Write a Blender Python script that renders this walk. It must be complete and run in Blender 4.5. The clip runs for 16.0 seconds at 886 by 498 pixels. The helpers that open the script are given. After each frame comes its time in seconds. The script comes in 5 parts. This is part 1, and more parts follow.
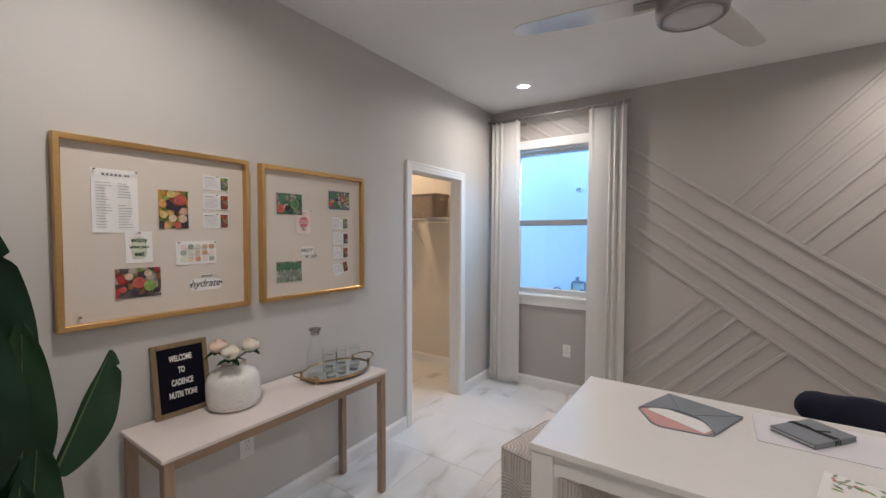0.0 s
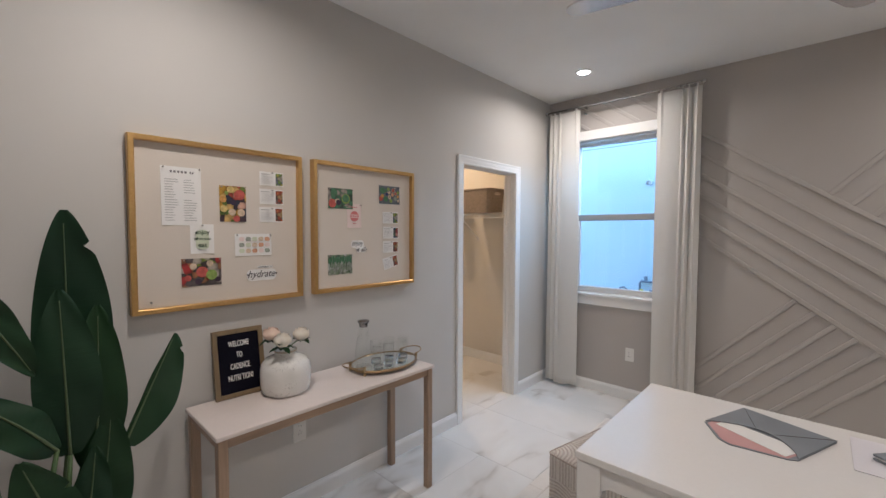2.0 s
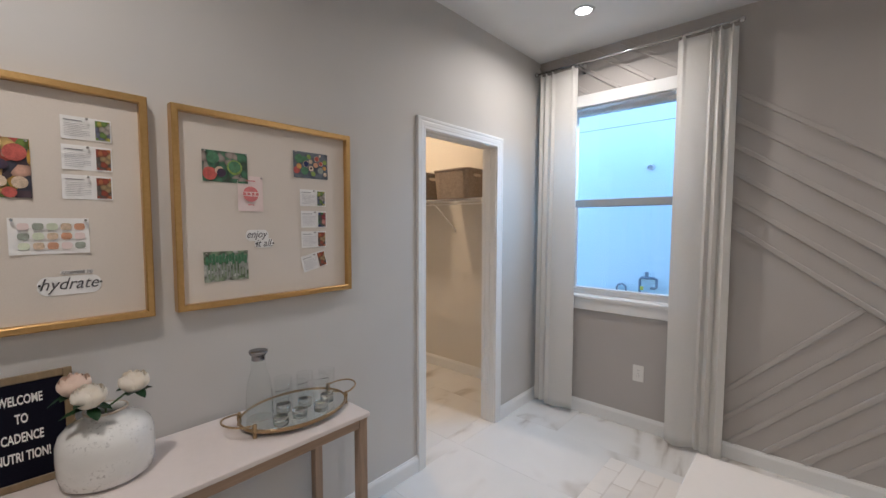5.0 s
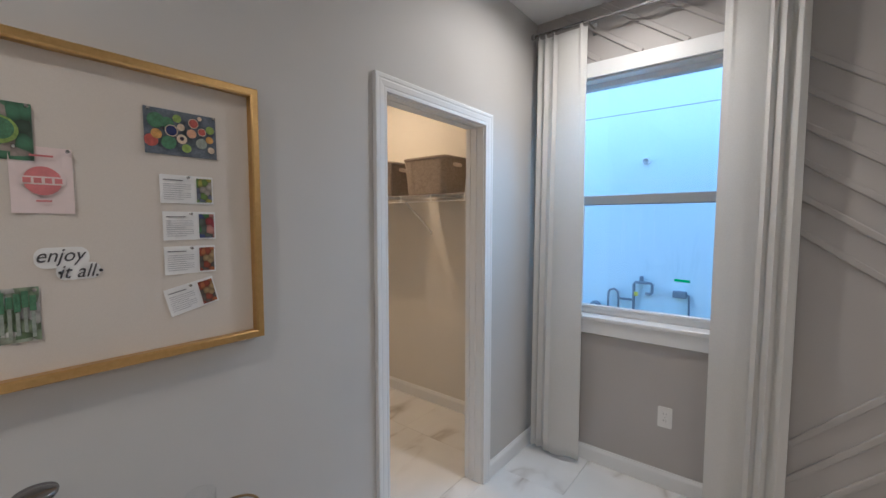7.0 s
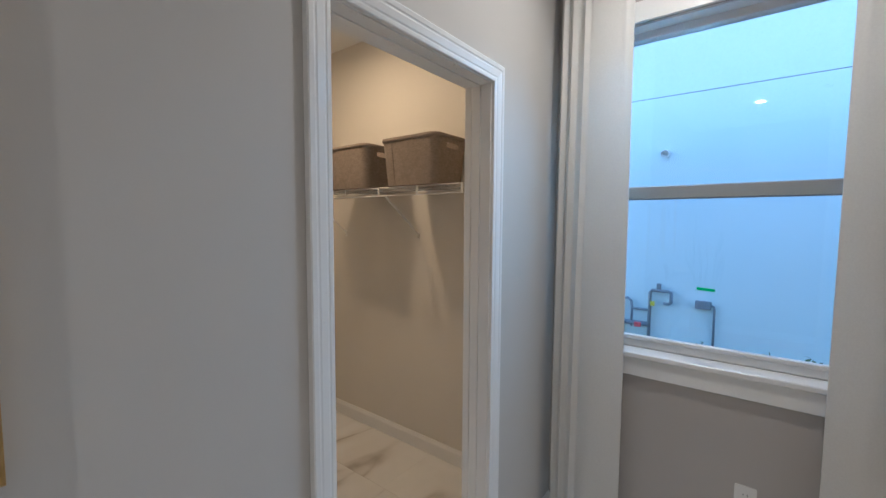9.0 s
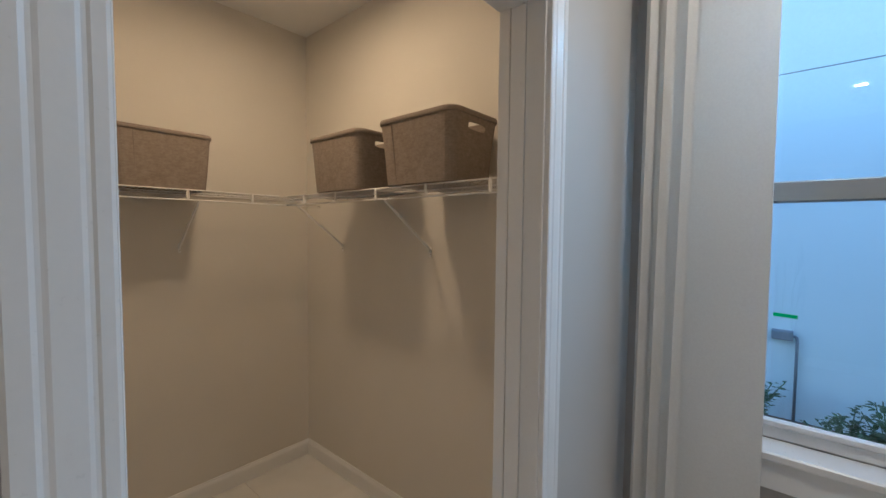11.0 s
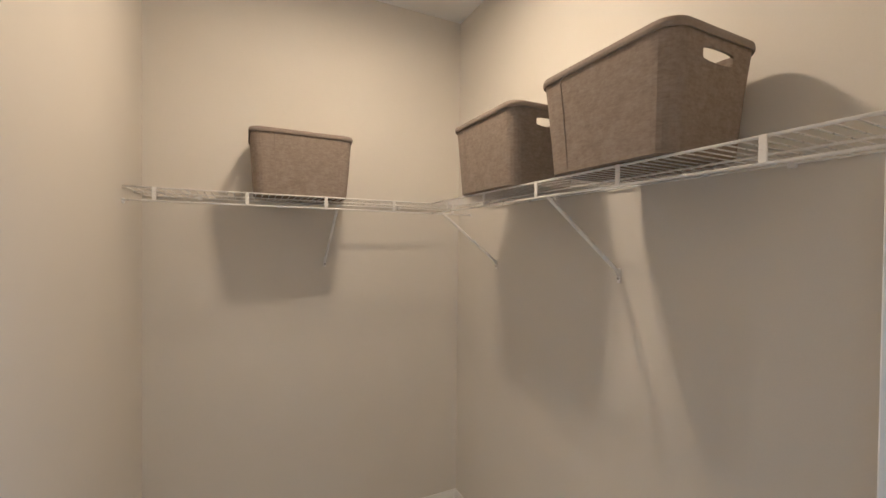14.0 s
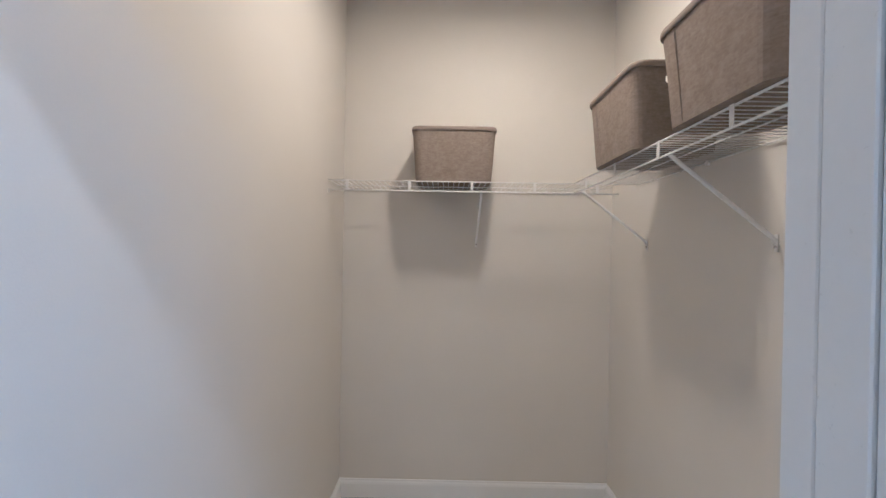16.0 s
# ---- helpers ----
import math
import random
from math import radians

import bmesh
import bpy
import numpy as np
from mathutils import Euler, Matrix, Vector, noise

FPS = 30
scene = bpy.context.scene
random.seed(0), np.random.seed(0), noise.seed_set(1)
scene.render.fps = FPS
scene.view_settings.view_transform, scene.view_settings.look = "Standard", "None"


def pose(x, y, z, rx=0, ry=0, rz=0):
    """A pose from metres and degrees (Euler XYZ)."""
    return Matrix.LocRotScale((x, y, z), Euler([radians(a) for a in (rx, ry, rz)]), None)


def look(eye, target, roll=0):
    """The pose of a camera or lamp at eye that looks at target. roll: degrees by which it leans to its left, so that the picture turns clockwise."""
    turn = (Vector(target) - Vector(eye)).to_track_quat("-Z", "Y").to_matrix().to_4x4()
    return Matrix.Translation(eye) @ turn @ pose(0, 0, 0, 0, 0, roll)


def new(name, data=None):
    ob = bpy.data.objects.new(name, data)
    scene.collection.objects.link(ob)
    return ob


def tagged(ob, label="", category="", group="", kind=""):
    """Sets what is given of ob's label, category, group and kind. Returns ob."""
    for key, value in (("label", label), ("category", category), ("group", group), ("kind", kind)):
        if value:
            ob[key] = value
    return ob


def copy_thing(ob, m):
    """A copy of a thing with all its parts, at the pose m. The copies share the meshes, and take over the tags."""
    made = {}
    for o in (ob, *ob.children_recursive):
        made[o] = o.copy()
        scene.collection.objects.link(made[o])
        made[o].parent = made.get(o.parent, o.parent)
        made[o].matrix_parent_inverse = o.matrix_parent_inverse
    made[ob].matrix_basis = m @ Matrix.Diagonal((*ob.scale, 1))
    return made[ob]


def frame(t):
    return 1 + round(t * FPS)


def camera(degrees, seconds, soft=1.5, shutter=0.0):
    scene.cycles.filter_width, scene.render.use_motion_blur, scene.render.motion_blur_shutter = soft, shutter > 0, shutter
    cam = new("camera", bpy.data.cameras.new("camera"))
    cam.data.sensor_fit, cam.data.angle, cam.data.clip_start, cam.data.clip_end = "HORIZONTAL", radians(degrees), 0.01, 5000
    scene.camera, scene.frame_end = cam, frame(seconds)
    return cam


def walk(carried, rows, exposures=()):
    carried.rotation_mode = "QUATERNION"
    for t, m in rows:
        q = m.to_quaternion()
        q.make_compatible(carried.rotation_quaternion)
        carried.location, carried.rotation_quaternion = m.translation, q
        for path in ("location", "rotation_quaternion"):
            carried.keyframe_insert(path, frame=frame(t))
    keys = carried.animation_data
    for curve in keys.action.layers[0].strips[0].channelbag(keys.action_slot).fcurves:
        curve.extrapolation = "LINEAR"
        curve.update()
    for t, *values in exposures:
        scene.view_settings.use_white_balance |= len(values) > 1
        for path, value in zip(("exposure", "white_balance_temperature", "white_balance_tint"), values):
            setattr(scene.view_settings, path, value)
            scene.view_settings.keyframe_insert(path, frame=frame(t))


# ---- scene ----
cam = camera(95.1, 16.0)
PATH = [
    (0, (1.991, 0.383, 1.512), (0.864, 2.033, 1.439), 0.1),
    (0.5, (1.996, 0.381, 1.511), (0.786, 1.972, 1.437), 0.2),
    (1, (2.006, 0.388, 1.51), (0.728, 1.925, 1.432), 0.2),
    (1.5, (2.016, 0.419, 1.507), (0.686, 1.911, 1.425), 0.2),
    (2, (2.022, 0.47, 1.495), (0.659, 1.93, 1.407), 0.2),
    (2.5, (2.008, 0.543, 1.488), (0.623, 1.983, 1.393), 0.2),
    (3, (1.959, 0.642, 1.486), (0.568, 2.075, 1.383), 0.1),
    (3.5, (1.889, 0.761, 1.501), (0.501, 2.197, 1.391), 0.1),
    (4, (1.83, 0.885, 1.497), (0.451, 2.329, 1.384), 0.1),
    (4.5, (1.759, 1.009, 1.48), (0.4, 2.472, 1.362), 0.1),
    (5, (1.664, 1.16, 1.463), (0.331, 2.646, 1.341), 0.1),
    (5.2, (1.622, 1.225, 1.468), (0.302, 2.722, 1.34), 0.0),
    (7.5, (1.101, 1.82, 1.496), (-0.13, 3.391, 1.358), 0.2),
    (8, (0.999, 1.943, 1.492), (-0.219, 3.523, 1.349), 0.3),
    (8.2, (0.962, 2.004, 1.49), (-0.254, 3.585, 1.348), 0.3),
    (10.3, (0.529, 2.621, 1.515), (-0.719, 4.179, 1.395), 0.5),
    (10.5, (0.497, 2.666, 1.505), (-0.766, 4.213, 1.401), 0.6),
    (11, (0.409, 2.781, 1.516), (-0.9, 4.29, 1.416), 0.5),
    (11.5, (0.327, 2.893, 1.52), (-1.049, 4.342, 1.431), 0.5),
    (12, (0.256, 2.974, 1.54), (-1.19, 4.353, 1.456), 0.6),
    (12.5, (0.191, 3.04, 1.54), (-1.34, 4.325, 1.476), 0.6),
    (13, (0.117, 3.073, 1.521), (-1.504, 4.244, 1.476), 0.5),
    (13.5, (0.052, 3.109, 1.522), (-1.665, 4.135, 1.483), 0.6),
    (14, (0.018, 3.131, 1.5), (-1.782, 4.003, 1.471), 0.6),
    (14.5, (0.023, 3.174, 1.463), (-1.856, 3.859, 1.442), 0.6),
    (15, (0.058, 3.227, 1.42), (-1.885, 3.7, 1.406), 0.8),
    (15.5, (0.122, 3.268, 1.395), (-1.864, 3.511, 1.381), 0.8),
    (16, (0.203, 3.31, 1.376), (-1.797, 3.295, 1.366), 1.0),
]
EXPOSURES = [(0.0, 2.51, 5060, 8), (5.0, 2.48, 5000, 7), (8.0, 2.18, 4830, 5), (10.3, 1.92, 4900, 4), (11.0, 1.83, 4980, 4), (12.0, 1.82, 5680, 8),
             (12.5, 1.95, 5780, 8), (13.0, 2.25, 5300, 5), (13.5, 2.47, 4900, 4), (14.0, 2.57, 4530, 4), (15.0, 2.68, 4230, 4), (16.0, 2.70, 4000, 5)]
walk(cam, [(t, look(eye, target, roll)) for t, eye, target, roll in PATH], EXPOSURES)

# ---- light ----
H = 2.76          # ceiling of the room
HC = 2.735        # ceiling of the closet
YN = 4.20         # inner face of the window wall
world = bpy.data.worlds.new("world")
scene.world = world
world.use_nodes = True
_n = world.node_tree.nodes
_sky = _n.new("ShaderNodeTexSky")
_sky.sky_type = "NISHITA"
_sky.sun_disc = False
_sky.sun_elevation = radians(34)
_sky.sun_rotation = radians(0)
world.node_tree.links.new(_sky.outputs[0], _n["Background"].inputs[0])
_n["Background"].inputs[1].default_value = 0.15

sun = new("sun", bpy.data.lights.new("sun", "SUN"))
sun.data.energy, sun.data.angle, sun.data.color = 3.0, radians(0.5), (1.0, 0.95, 0.88)
sun.matrix_basis = look((0.0, 4.0 + 8.0 * math.cos(radians(34)), 8.0 * math.sin(radians(34))), (0.0, 4.0, 0.0))

CAN_POWER, CLOSET_POWER, SKY_FILL_POWER = 2.35, 2.85, 0.55
CAN_COLOR, CLOSET_COLOR = (1.0, 0.76, 0.545), (1.0, 0.60, 0.29)
CANS = [(0.60, 3.62), (3.15, 3.62), (0.78, 0.95), (3.15, 0.95)]


def lamp_disk(name, place, size, power, color, spread=150):
    ob = new(name, bpy.data.lights.new(name, "AREA"))
    ob.data.shape, ob.data.size, ob.data.energy, ob.data.color = "DISK", size, power, color
    ob.data.spread = radians(spread)
    ob.location = place
    return ob


for cx, cy in CANS:
    lamp_disk("can_glow", (cx, cy, H - 0.012), 0.085, CAN_POWER, CAN_COLOR, 162)
lamp_disk("closet_glow", (-1.14, 3.50, HC - 0.064), 0.12, CLOSET_POWER, CLOSET_COLOR, 180)

# added lamp standing in for sky light, falling steeply under the window opening's head
sky_fill = new("sky_fill", bpy.data.lights.new("sky_fill", "AREA"))
sky_fill.data.shape, sky_fill.data.size, sky_fill.data.size_y = "RECTANGLE", 0.66, 0.07
sky_fill.data.energy, sky_fill.data.color, sky_fill.data.spread = SKY_FILL_POWER, (0.42, 0.74, 1.0), radians(84)
sky_fill.matrix_basis = look((0.70, YN + 0.035, 2.303), (0.70 - 0.45, YN + 0.035 - 0.45, 2.303 - 0.77))

# ---- materials ----
class Nodes:
    """A short way to write a node material."""

    def __init__(self, name, rough=0.5, metal=0.0, spec=0.5):
        self.m = bpy.data.materials.new(name)
        self.m.use_nodes = True
        self.t = self.m.node_tree
        self.b = self.t.nodes["Principled BSDF"]
        self.b.inputs["Roughness"].default_value = rough
        self.b.inputs["Metallic"].default_value = metal
        self.b.inputs["Specular IOR Level"].default_value = spec

    def add(self, kind):
        return self.t.nodes.new("ShaderNode" + kind)

    def put(self, socket, value):
        if isinstance(value, bpy.types.NodeSocket):
            self.t.links.new(value, socket)
        else:
            socket.default_value = value

    def coord(self, scale=(1, 1, 1), shift=None, world=False):
        g = self.add("NewGeometry").outputs["Position"] if world else self.add("TexCoord").outputs["Object"]
        m = self.add("Mapping")
        self.put(m.inputs[0], g)
        m.inputs[3].default_value = scale
        if shift is not None:
            self.put(m.inputs[1], shift)
        return m.outputs[0]

    def noise(self, at, scale, detail=3.0, rough=0.55, distort=0.0):
        n = self.add("TexNoise")
        self.put(n.inputs["Vector"], at)
        n.inputs["Scale"].default_value, n.inputs["Detail"].default_value = scale, detail
        n.inputs["Roughness"].default_value, n.inputs["Distortion"].default_value = rough, distort
        return n.outputs[0]

    def voronoi(self, at, scale, out="Color", feature="F1"):
        n = self.add("TexVoronoi")
        n.feature = feature
        self.put(n.inputs["Vector"], at)
        n.inputs["Scale"].default_value = scale
        return n.outputs[out]

    def math(self, op, a, b=0.0):
        n = self.add("Math")
        n.operation = op
        self.put(n.inputs[0], a)
        self.put(n.inputs[1], b)
        return n.outputs[0]

    def ramp(self, value, stops, hard=False):
        n = self.add("ValToRGB")
        self.put(n.inputs[0], value)
        r = n.color_ramp
        if hard:
            r.interpolation = "CONSTANT"
        while len(r.elements) < len(stops):
            r.elements.new(0.5)
        for e, (p, c) in zip(r.elements, stops):
            e.position = p
            e.color = (*c, 1) if len(c) == 3 else c
        return n.outputs[0]

    def mix(self, f, a, b, blend="MIX"):
        n = self.add("Mix")
        n.data_type, n.blend_type = "RGBA", blend
        self.put(n.inputs[0], f)
        for s, v in ((n.inputs[6], a), (n.inputs[7], b)):
            self.put(s, v if isinstance(v, bpy.types.NodeSocket) else (*v, 1))
        return n.outputs[2]

    def color(self, value):
        self.put(self.b.inputs["Base Color"], value if isinstance(value, bpy.types.NodeSocket) else (*value, 1))
        return self

    def rough(self, value):
        self.put(self.b.inputs["Roughness"], value)
        return self

    def bump(self, height, strength=0.2, distance=0.002):
        n = self.add("Bump")
        self.put(n.inputs["Height"], height)
        n.inputs["Strength"].default_value, n.inputs["Distance"].default_value = strength, distance
        self.put(self.b.inputs["Normal"], n.outputs[0])
        return self


def scaled(c, k):
    return tuple(min(1.0, v * k) for v in c)


def plain(name, c, rough=0.5, metal=0.0, grain=60.0, vary=0.06, bump=0.1, depth=0.001, spec=0.5, big=2.5):
    """One colour with faint blotches, a fine grain and a little relief."""
    n = Nodes(name, rough, metal, spec)
    at = n.coord()
    blot = n.noise(at, big, 2)
    fine = n.noise(at, grain, 4)
    both = n.math("ADD", n.math("MULTIPLY", blot, 0.6), n.math("MULTIPLY", fine, 0.4))
    n.color(n.ramp(both, [(0.3, scaled(c, 1 - vary)), (0.7, scaled(c, 1 + vary))]))
    n.rough(n.ramp(fine, [(0.3, (max(0.02, rough * 0.85),) * 3), (0.7, (min(1, rough * 1.12),) * 3)]))
    if bump:
        n.bump(fine, bump, depth)
    return n.m


WALL = plain("wall_paint", (0.56, 0.545, 0.52), 0.62, grain=260, vary=0.025, bump=0.16, depth=0.0006)
FEATURE = plain("feature_wall_paint", (0.455, 0.43, 0.405), 0.5, grain=260, vary=0.025, bump=0.12, depth=0.0006)
CLOSET_WALL = plain("closet_wall_paint", (0.69, 0.66, 0.60), 0.65, grain=240, vary=0.03, bump=0.2, depth=0.0008)
CEILING = plain("ceiling_paint", (0.80, 0.80, 0.79), 0.7, grain=180, vary=0.03, bump=0.25, depth=0.001)
TRIM = plain("white_trim_paint", (0.80, 0.80, 0.79), 0.32, grain=120, vary=0.02, bump=0.05)
WHITE = plain("white_lacquer", (0.80, 0.78, 0.76), 0.24, grain=90, vary=0.02, bump=0.03)
PLASTIC = plain("white_plastic", (0.80, 0.79, 0.76), 0.35, grain=90, vary=0.02, bump=0.03)
SLOT = plain("dark_slot", (0.03, 0.03, 0.03), 0.6)
WIRE = plain("white_coated_wire", (0.82, 0.81, 0.79), 0.3, grain=80, vary=0.03, bump=0.0)
CHROME = plain("brushed_nickel", (0.55, 0.54, 0.53), 0.22, 1.0, grain=200, vary=0.08, bump=0.04)
BRASS = plain("aged_brass", (0.38, 0.275, 0.15), 0.3, 1.0, grain=120, vary=0.2, bump=0.1)
NAVY = plain("navy_velvet", (0.012, 0.014, 0.035), 0.85, grain=300, vary=0.3, bump=0.3)
FELT = plain("grey_felt", (0.225, 0.24, 0.265), 0.95, grain=220, vary=0.22, bump=0.5)
STRAP = plain("dark_leather_strap", (0.03, 0.028, 0.028), 0.6)
PINK = plain("pink_felt_lining", (0.54, 0.32, 0.31), 0.9, grain=220, vary=0.12, bump=0.4)
PAPER = plain("white_paper", (0.80, 0.79, 0.77), 0.75, grain=300, vary=0.02, bump=0.05)
INK = plain("grey_ink", (0.22, 0.21, 0.22), 0.8)
SCRIPT_INK = plain("dark_script_ink", (0.075, 0.072, 0.078), 0.8)
FAINT_INK = plain("faint_grey_ink", (0.42, 0.41, 0.42), 0.8)
BLACK_INK = plain("black_ink", (0.03, 0.03, 0.035), 0.8)
LETTER = plain("white_letter_plastic", (0.82, 0.80, 0.76), 0.5)
BLACK_FELT = plain("black_letter_felt", (0.008, 0.008, 0.016), 0.95, grain=260, vary=0.3, bump=0.4, spec=0.12)
PALE_GREEN = plain("pale_green_print", (0.58, 0.63, 0.48), 0.8, vary=0.2)
DARK_GREEN_INK = plain("dark_green_ink", (0.03, 0.06, 0.03), 0.8)
PALE_PINK = plain("pale_pink_paper", (0.76, 0.64, 0.61), 0.8, vary=0.05)
ROSE_RED = plain("red_print", (0.60, 0.20, 0.20), 0.8, vary=0.3)
STEM = plain("green_stem", (0.07, 0.12, 0.04), 0.5, grain=60, vary=0.3)
RIB = plain("pale_leaf_rib", (0.085, 0.115, 0.05), 0.5, vary=0.2)
SOIL = plain("planter_soil", (0.05, 0.035, 0.025), 0.95, grain=80, vary=0.5, bump=0.8, depth=0.01)
POT = plain("grey_planter", (0.35, 0.34, 0.33), 0.6, grain=40, vary=0.1)
CAP = plain("smoked_steel", (0.32, 0.31, 0.31), 0.25, 1.0)
BLADE = plain("silver_fan_blade", (0.80, 0.80, 0.80), 0.2, 0.85, grain=50, vary=0.04, bump=0.03)
NICKEL = plain("fan_nickel", (0.33, 0.31, 0.30), 0.35, 1.0, grain=150, vary=0.08)
LENS = plain("frosted_lens", (0.52, 0.50, 0.52), 0.4)
VINYL = plain("white_window_vinyl", (0.78, 0.79, 0.80), 0.35, grain=100, vary=0.02, bump=0.03)
# Aqua in the base colour stands in for cyan daylight on pale stucco.
STUCCO = plain("daylight_tinted_stucco", (0.72, 0.80, 0.79), 0.85, grain=35, vary=0.05, bump=0.5, depth=0.004, big=0.7)
# Frame vinyl darkened to grey, standing in for the backlit rail's shade.
RAIL_BACKLIT = plain("backlit_sash_rail", (0.34, 0.36, 0.37), 0.4, grain=100, vary=0.03, bump=0.03)
MULCH = plain("bark_mulch", (0.10, 0.065, 0.045), 0.95, grain=30, vary=0.6, bump=1.0, depth=0.03, big=6)
PIPE = plain("grey_pipe", (0.22, 0.24, 0.26), 0.5, vary=0.15)
GREEN_TAPE = plain("green_tape", (0.03, 0.50, 0.10), 0.5, vary=0.05)
RED_TAG = plain("red_tag", (0.65, 0.06, 0.08), 0.5)
YELLOW_TAG = plain("yellow_tag", (0.70, 0.60, 0.06), 0.5)


def wood(name, c, along="y", rough=0.45):
    n = Nodes(name, rough)
    s = {"x": (2, 30, 30), "y": (30, 2, 30), "z": (30, 30, 2)}[along]
    at = n.coord(s)
    g = n.noise(at, 1.6, 5, 0.65, 0.6)
    big = n.noise(n.coord(), 3.0, 2)
    col = n.ramp(g, [(0.3, scaled(c, 0.72)), (0.55, c), (0.75, scaled(c, 1.22))])
    n.color(n.mix(n.math("MULTIPLY", big, 0.35), col, scaled(c, 0.8)))
    n.bump(g, 0.15, 0.001)
    return n.m


OAK = wood("washed_oak", (0.36, 0.255, 0.175), "z")
OAK_Y = wood("washed_oak_rail", (0.36, 0.255, 0.175), "y")
PALE_TOP = plain("whitewashed_table_top", (0.70, 0.635, 0.60), 0.42, grain=45, vary=0.05, bump=0.06)
BOARD_FRAME = wood("gold_oak_frame_wood", (0.22, 0.16, 0.085), "z")


def gold():
    n = Nodes("brushed_gold_frame", 0.32, 1.0)
    g = n.noise(n.coord((6, 6, 6)), 14, 3)
    n.color(n.ramp(g, [(0.3, (0.60, 0.39, 0.145)), (0.7, (0.66, 0.44, 0.175))]))
    n.rough(n.ramp(g, [(0.3, (0.29,) * 3), (0.7, (0.36,) * 3)]))
    return n.m


GOLD = gold()


def marble():
    """Polished porcelain with grey and tan veins, different on each tile."""
    n = Nodes("marble_tile", 0.16)
    info = n.add("ObjectInfo")
    off = n.add("CombineXYZ")
    for i, k in enumerate((37.0, 91.0, 53.0)):
        n.put(off.inputs[i], n.math("MULTIPLY", info.outputs["Random"], k))
    at = n.coord((1.0, 1.0, 1.0), off.outputs[0])
    turn = n.add("Mapping")
    n.put(turn.inputs[0], at)
    turn.inputs[2].default_value = (0, 0, radians(38))
    turn.inputs[3].default_value = (1.7, 0.5, 1)
    v1 = n.noise(turn.outputs[0], 1.0, 4, 0.5, 0.5)
    vein = n.math("ABSOLUTE", n.math("SUBTRACT", v1, 0.5))
    broad = n.noise(at, 1.6, 3, 0.6, 0.4)
    mask = n.ramp(broad, [(0.42, (0, 0, 0)), (0.62, (1, 1, 1))])
    thin = n.ramp(vein, [(0.0, (1, 1, 1)), (0.013, (0.35, 0.35, 0.35)), (0.035, (0, 0, 0))])
    soft = n.ramp(vein, [(0.0, (1, 1, 1)), (0.10, (0, 0, 0))])
    base = n.ramp(broad, [(0.3, (0.70, 0.70, 0.69)), (0.7, (0.80, 0.80, 0.79))])
    col = n.mix(n.math("MULTIPLY", n.math("MULTIPLY", soft, mask), 0.42), base, (0.52, 0.47, 0.41))
    col = n.mix(n.math("MULTIPLY", n.math("MULTIPLY", thin, mask), 0.75), col, (0.33, 0.30, 0.27))
    n.color(col)
    n.rough(n.ramp(broad, [(0.3, (0.13,) * 3), (0.7, (0.22,) * 3)]))
    return n.m


MARBLE = marble()
GROUT = plain("pale_grout", (0.72, 0.71, 0.69), 0.9)


def linen():
    n = Nodes("white_linen_curtain", 0.9)
    at = n.coord()
    w = n.add("TexWave")
    n.put(w.inputs[0], at)
    w.bands_direction = "Z"
    w.inputs[1].default_value, w.inputs[2].default_value = 260, 1.5
    f = n.noise(at, 180, 3)
    n.color(n.ramp(f, [(0.3, (0.82, 0.80, 0.765)), (0.7, (0.88, 0.865, 0.83))]))
    n.bump(n.math("ADD", w.outputs[1], f), 0.18, 0.0006)
    tr = n.add("BsdfTranslucent")
    tr.inputs[0].default_value = (0.84, 0.84, 0.82, 1)
    mx = n.add("MixShader")
    mx.inputs[0].default_value = 0.34
    n.put(mx.inputs[1], n.b.outputs[0])
    n.put(mx.inputs[2], tr.outputs[0])
    n.put(n.t.nodes["Material Output"].inputs[0], mx.outputs[0])
    return n.m


LINEN = linen()


def glass(name, tint=(1, 1, 1), rough=0.0):
    n = Nodes(name, rough)
    n.b.inputs["Transmission Weight"].default_value = 1.0
    n.b.inputs["IOR"].default_value = 1.45
    n.color(tint)
    return n.m



def thin_glass(name, tint, least):
    """Thin clear glass: see-through, with a sheen that grows at grazing angles."""
    n = Nodes(name, 0.0)
    fr = n.add("LayerWeight")
    fr.inputs[0].default_value = 0.25
    sheen = n.math("ADD", n.math("MULTIPLY", n.math("POWER", fr.outputs["Facing"], 3.0), 0.8), least)
    tr, gl, mx = n.add("BsdfTransparent"), n.add("BsdfGlossy"), n.add("MixShader")
    tr.inputs[0].default_value = (*tint, 1)
    gl.inputs["Roughness"].default_value = 0.02
    n.put(mx.inputs[0], sheen)
    n.put(mx.inputs[1], tr.outputs[0])
    n.put(mx.inputs[2], gl.outputs[0])
    n.put(n.t.nodes["Material Output"].inputs[0], mx.outputs[0])
    return n.m


GLASS = thin_glass("clear_thin_glass", (0.995, 1.0, 0.998), 0.02)
THICK_GLASS = glass("clear_thick_glass", (0.98, 1.0, 0.99))
PANE = glass("window_glass", (0.97, 0.99, 1.0))
MIRROR = plain("tray_mirror", (0.82, 0.85, 0.85), 0.04, 1.0, vary=0.01, bump=0)


